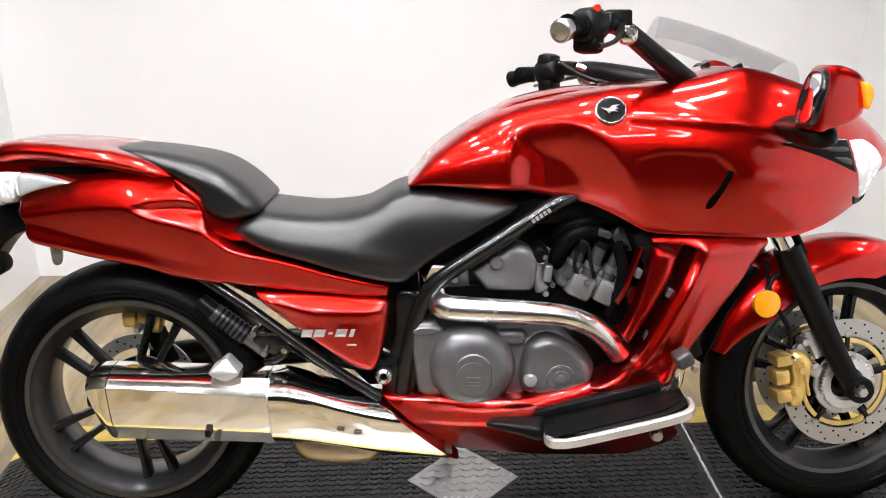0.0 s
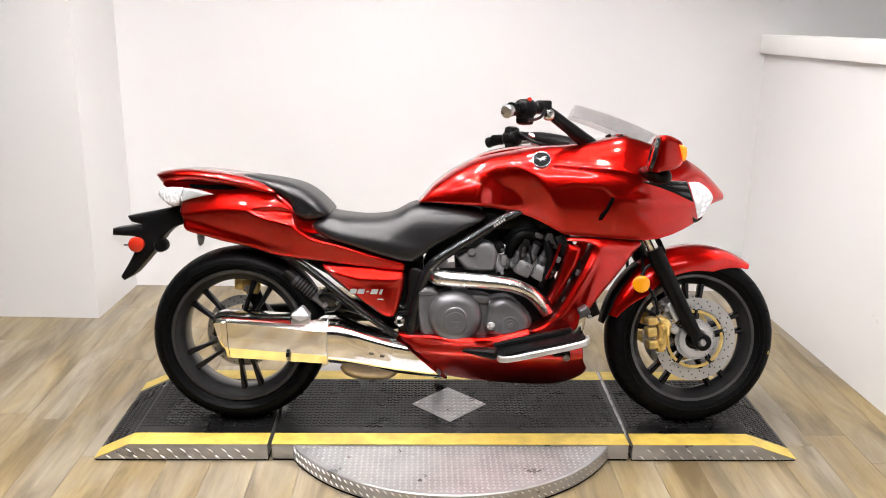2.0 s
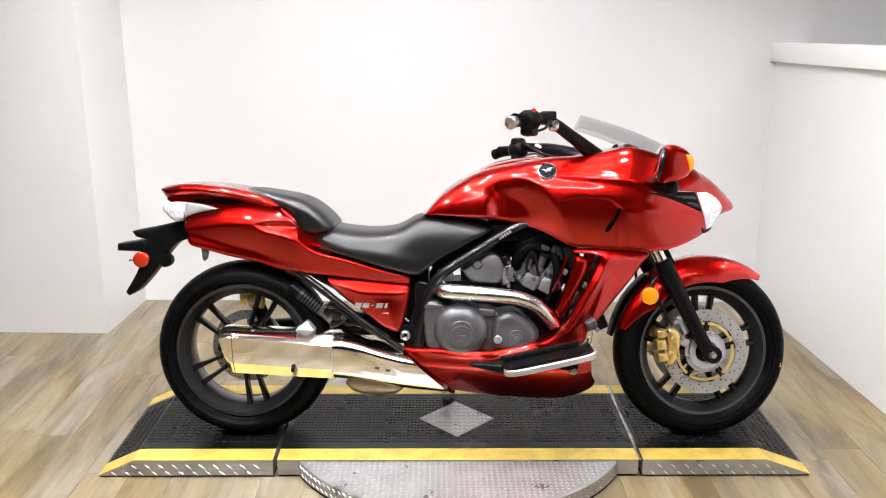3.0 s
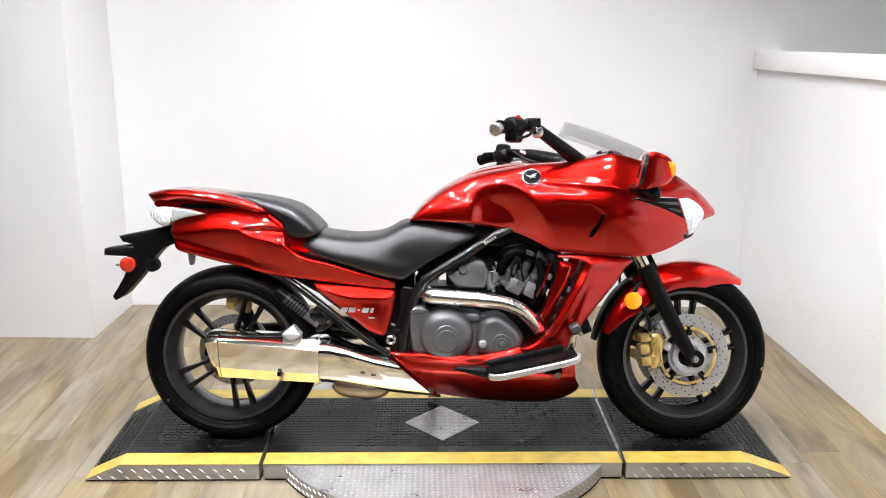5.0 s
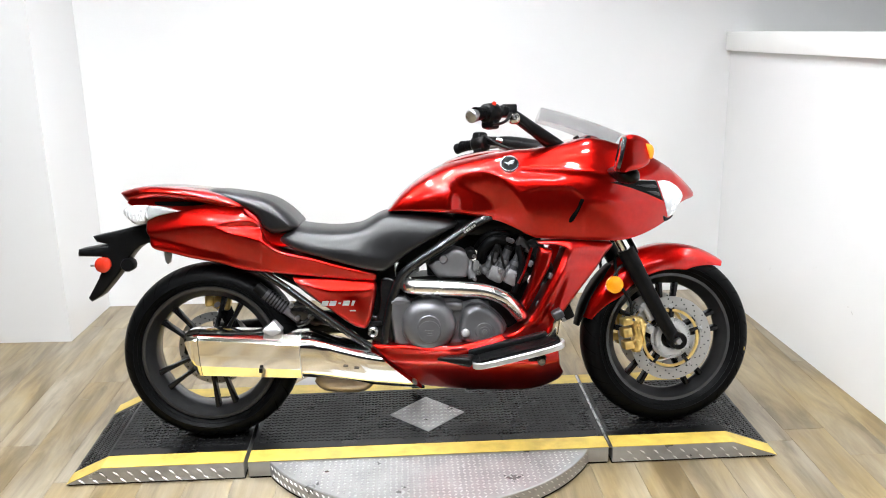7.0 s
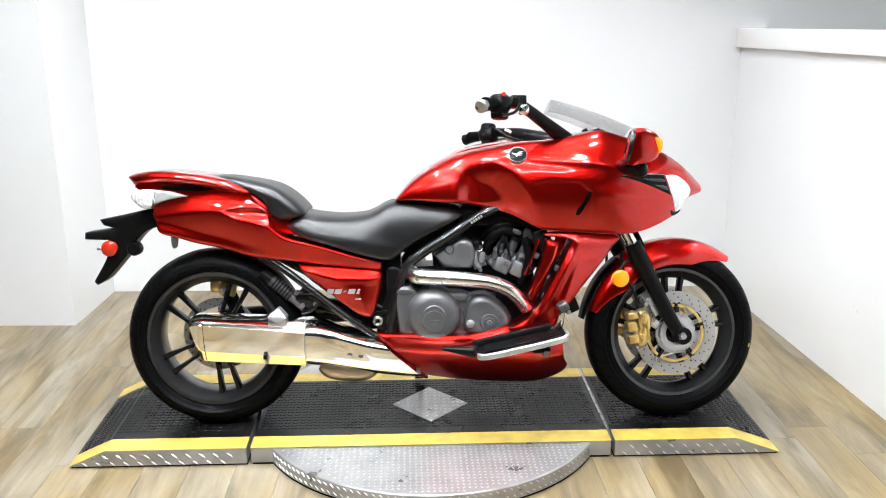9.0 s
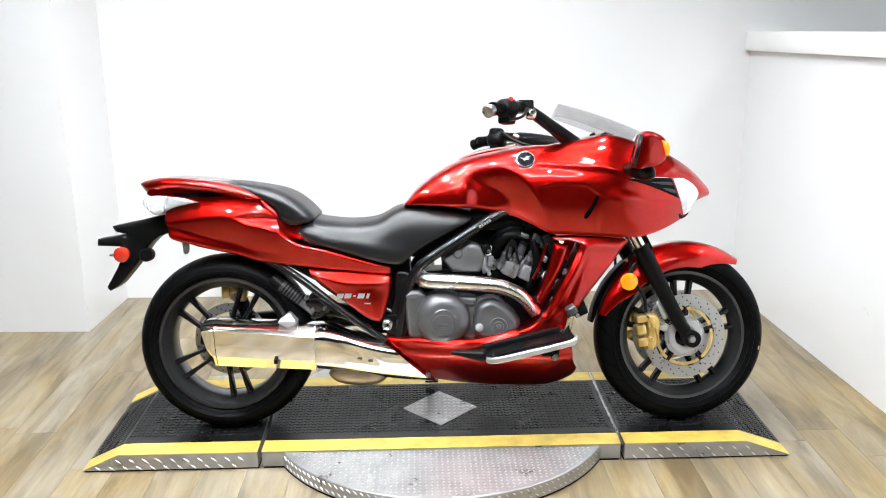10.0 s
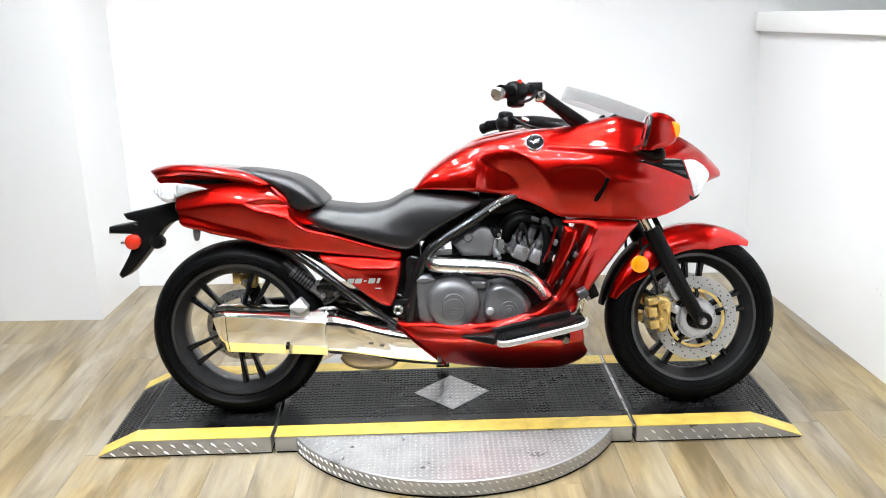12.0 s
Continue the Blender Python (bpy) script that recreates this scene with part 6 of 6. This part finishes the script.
# ---- frame and swing arm ----
both("frame_spar", tube([(0.955, -0.120, 0.752), (0.90, -0.134, 0.727), (0.80, -0.140, 0.664), (0.705, -0.140, 0.603), (0.655, -0.138, 0.560), (0.625, -0.135, 0.495), (0.606, -0.132, 0.420), (0.590, -0.128, 0.320)], 0.0165, 14), GLOSS, bike, "gloss black frame tube")
label = part("frame_label", box((0.052, 0.002, 0.014), (0.884, -0.1515, 0.7155), 0.0006, Euler((0, radians(-33), 0)).to_matrix()), BLACK, bike, "small printed frame label")
for k in range(5):
    part("lettering_bar", box((0.007, 0.0012, 0.009), (0.884 + 0.0095 * (k - 2) * 0.84, -0.1530, 0.7155 + 0.0095 * (k - 2) * 0.545), 0.0004, Euler((0, radians(-33), 0)).to_matrix()), SILVER, label)
both("frame_plate", solid(outline([(0.585, 0.545), (0.625, 0.548), (0.648, 0.500), (0.628, 0.420), (0.618, 0.330), (0.552, 0.330), (0.560, 0.40), (0.580, 0.46)], 4), lambda x, z, d: 0.116 + 0.006 * roundover(d, 0.01), 0.012, -0.09), GLOSS, bike, "gloss black frame plate")
both("sub_frame", tube([(0.175, -0.112, 0.590), (0.26, -0.122, 0.532), (0.36, -0.130, 0.455), (0.46, -0.134, 0.378), (0.545, -0.132, 0.318)], 0.0125, 12), GLOSS, bike, "gloss black sub-frame tube")
both("sub_frame", tube([(0.22, -0.085, 0.580), (0.36, -0.095, 0.505), (0.50, -0.105, 0.44), (0.57, -0.11, 0.41)], 0.011, 10), GLOSS, bike)
part("footpeg_lug", lathe([(0.008, -0.150), (0.013, -0.152), (0.017, -0.149), (0.017, -0.10), (0.008, -0.10), (0.008, -0.150)], (0.554, 0, 0.372), 20), STEEL, bike, "bright hollow footpeg boss")
part("lug_arm", box((0.05, 0.02, 0.016), (0.560, -0.125, 0.398), 0.005), BLACK, bike)
part("swing_arm", tube([(0.58, 0.10, 0.36), (0.40, 0.125, 0.355), (0.20, 0.130, 0.335), (0.0, 0.118, 0.311)], [0.04, 0.045, 0.042, 0.050], 16), BLACK, bike, "black single-sided shaft-drive swing arm")
part("swing_arm", tube([(0.57, -0.05, 0.36), (0.46, -0.06, 0.39), (0.36, 0.0, 0.40), (0.34, 0.10, 0.37)], 0.026, 12), BLACK, bike)
shock = part("shock_absorber", tube([(0.194, -0.085, 0.500), (0.262, -0.085, 0.444)], 0.0220, 18), TUBEGREY, bike, "dark grey ribbed rear shock absorber")
for k in range(7):
    p = Vector((0.204, -0.085, 0.492)).lerp(Vector((0.256, -0.085, 0.449)), k / 6)
    part("shock_ring", tube([tuple(p), (p.x + 0.004, p.y, p.z - 0.0032)], 0.0245, 18), BLACK, shock)
part("shock_end", tube([(0.262, -0.085, 0.444), (0.307, -0.085, 0.408)], 0.018, 14), CASE, shock)
part("shock_cap", tube([(0.165, -0.08, 0.524), (0.196, -0.085, 0.498)], 0.020, 14), BLACK, shock)
part("linkage", box((0.075, 0.05, 0.06), (0.318, -0.085, 0.440), 0.012, Euler((0, radians(35), 0)).to_matrix()), GLOSS, bike)
part("linkage", tube([(0.29, -0.10, 0.455), (0.33, -0.112, 0.462), (0.36, -0.11, 0.44), (0.335, -0.11, 0.405), (0.30, -0.10, 0.39)], 0.009, 10), GLOSS, bike)
part("hose", tube([(0.30, -0.10, 0.47), (0.36, -0.12, 0.43), (0.42, -0.122, 0.39), (0.50, -0.12, 0.345)], 0.006, 8), BLACK, bike)
for x, z in ((0.283, 0.462), (0.345, 0.424), (0.302, 0.418)):
    part("linkage_bolt", lathe([(0, -0.128), (0.006, -0.128), (0.008, -0.122), (0.008, -0.09)], (x, 0, z), 8), STEEL, bike)
part("inner_guard", solid(outline([(0.06, 0.612), (0.20, 0.578), (0.33, 0.56), (0.52, 0.52), (0.56, 0.40), (0.42, 0.44), (0.33, 0.50), (0.28, 0.545), (0.18, 0.585)], 3), lambda x, z, d: 0.09 + 0 * x, 0.03), BLACK, bike, "black inner rear mudguard")
part("tail_under", solid(outline([(-0.19, 0.73), (0.0, 0.70), (0.20, 0.68), (0.30, 0.62), (0.10, 0.60), (-0.10, 0.66)], 3), lambda x, z, d: 0.095 + 0 * x, 0.03), BLACK, bike)

# rear brake caliper above the disc
cal = part("brake_caliper", box((0.060, 0.040, 0.046), (0.030, 0.012, 0.452), 0.010, Euler((0, radians(12), 0)).to_matrix(), segments=3), GOLD, bike, "gold anodised rear brake caliper")
part("caliper_bridge", box((0.030, 0.050, 0.040), (-0.012, 0.012, 0.462), 0.008), GOLD, cal)
part("caliper_bolt", lathe([(0, -0.095), (0.006, -0.095), (0.008, -0.09), (0.008, -0.06)], (0.030, 0, 0.462), 8), STEEL, cal)
part("bracket", box((0.05, 0.012, 0.10), (0.050, 0.015, 0.395), 0.004, Euler((0, radians(-22), 0)).to_matrix()), WHEEL, cal)

# side stand on the far side
stand = part("side_stand", tube([(0.66, 0.13, 0.25), (0.68, 0.20, 0.16), (0.70, 0.285, 0.066)], [0.014, 0.012, 0.011], 10), BLACK, bike, "black steel side stand")
part("stand_foot", box((0.05, 0.04, 0.008), (0.70, 0.290, 0.0605), 0.002, Euler((radians(LEAN), 0, 0)).to_matrix()), BLACK, stand)
part("lower_frame", box((0.50, 0.20, 0.06), (0.80, 0, 0.255), 0.01), BLACK, bike)

# the body sits on the frame a little longer in its middle and higher at its tail than drawn above
SHIFT_X = along([(-0.50, -0.010), (-0.35, -0.010), (-0.10, -0.010), (0.20, -0.003), (0.45, 0.001), (0.60, 0.005), (0.90, 0.010), (1.05, 0.012), (1.20, 0.012), (1.35, 0.009), (1.60, 0.001), (1.75, 0.0)])
LIFT_LOW = along([(-0.50, 0.016), (-0.10, 0.018), (0.20, 0.014), (0.55, 0.008), (0.90, 0.003), (1.20, -0.006), (1.75, -0.004)])
LIFT_HIGH = along([(-0.50, 0.016), (-0.10, 0.018), (0.20, 0.014), (0.55, 0.012), (0.90, 0.011), (1.20, 0.009), (1.75, 0.008)])
done = set(TURNING)
for ob in bike.children_recursive:
    if ob.type != "MESH" or ob.data.name in done:
        continue
    done.add(ob.data.name)
    co = np.empty(len(ob.data.vertices) * 3)
    ob.data.vertices.foreach_get("co", co)
    co = co.reshape(-1, 3)
    k = ease(0.35, 0.85, co[:, 2])
    x = co[:, 0].copy()
    co[:, 0] += SHIFT_X(x) + (0.014 if "mirror" in ob.name or "mirror" in ob.parent.name else 0.0)
    co[:, 2] += LIFT_LOW(x) * (1 - k) + LIFT_HIGH(x) * k
    ob.data.vertices.foreach_set("co", co.ravel())
    ob.data.update()


# ---- floor boards ----
BW, BL = 0.152, 1.22
bm = bmesh.new()
box((BW - 0.0008, BL - 0.0008, 0.006), (0, 0, -0.003), 0.0005, segments=1, bm=bm)
board_mesh = finish(bm, "plank", OAK, 0)
rng = random.Random(4)
for i in range(-13, 25):
    start = rng.random() * BL
    for j in range(-3, 3):
        ob = new("plank", board_mesh)
        ob.location = (0.05 + i * BW, -0.3 + j * BL + start, 0)
        ob.parent = floor
# boards past the ones near the booth, joined
verts, faces = [], []
for i in range(-28, 37):
    start = rng.random() * BL
    for j in range(-6, 3):
        if -13 <= i < 25 and j >= -3:
            continue
        x, y = 0.05 + i * BW, -0.3 + j * BL + start
        if not (-3.95 < x < 5.15 and -6.4 < y < 1.2):
            continue
        k = len(verts)
        verts += [(x - BW / 2 + 0.0008, y - BL / 2, -0.001), (x + BW / 2 - 0.0008, y - BL / 2, -0.001), (x + BW / 2 - 0.0008, y + BL / 2 - 0.0016, -0.001), (x - BW / 2 + 0.0008, y + BL / 2 - 0.0016, -0.001)]
        faces.append((k, k + 1, k + 2, k + 3))
me = bpy.data.meshes.new("planks_beyond")
me.from_pydata(verts, [], faces)
me.materials.append(OAK)
ob = new("planks_beyond", me)
ob.parent = floor
ob["kind"] = "stuff"

# open cracks and end joints worn into the boards in front of the disc
for k, pts in enumerate(([(1.10, -0.672), (1.17, -0.660), (1.25, -0.655), (1.33, -0.635), (1.40, -0.640)], [(1.47, -0.62), (1.52, -0.655), (1.58, -0.668)], [(0.20, -0.64), (0.24, -0.60), (0.23, -0.55)], [(-0.62, 0.42), (-0.58, 0.41)])):
    ob = part("crack", tube([(x, y, 0.0003) for x, y in pts], [0.0012] + [0.0028] * (len(pts) - 2) + [0.001], 6, flat=0.25), CRACK, floor, "worn grey crack")
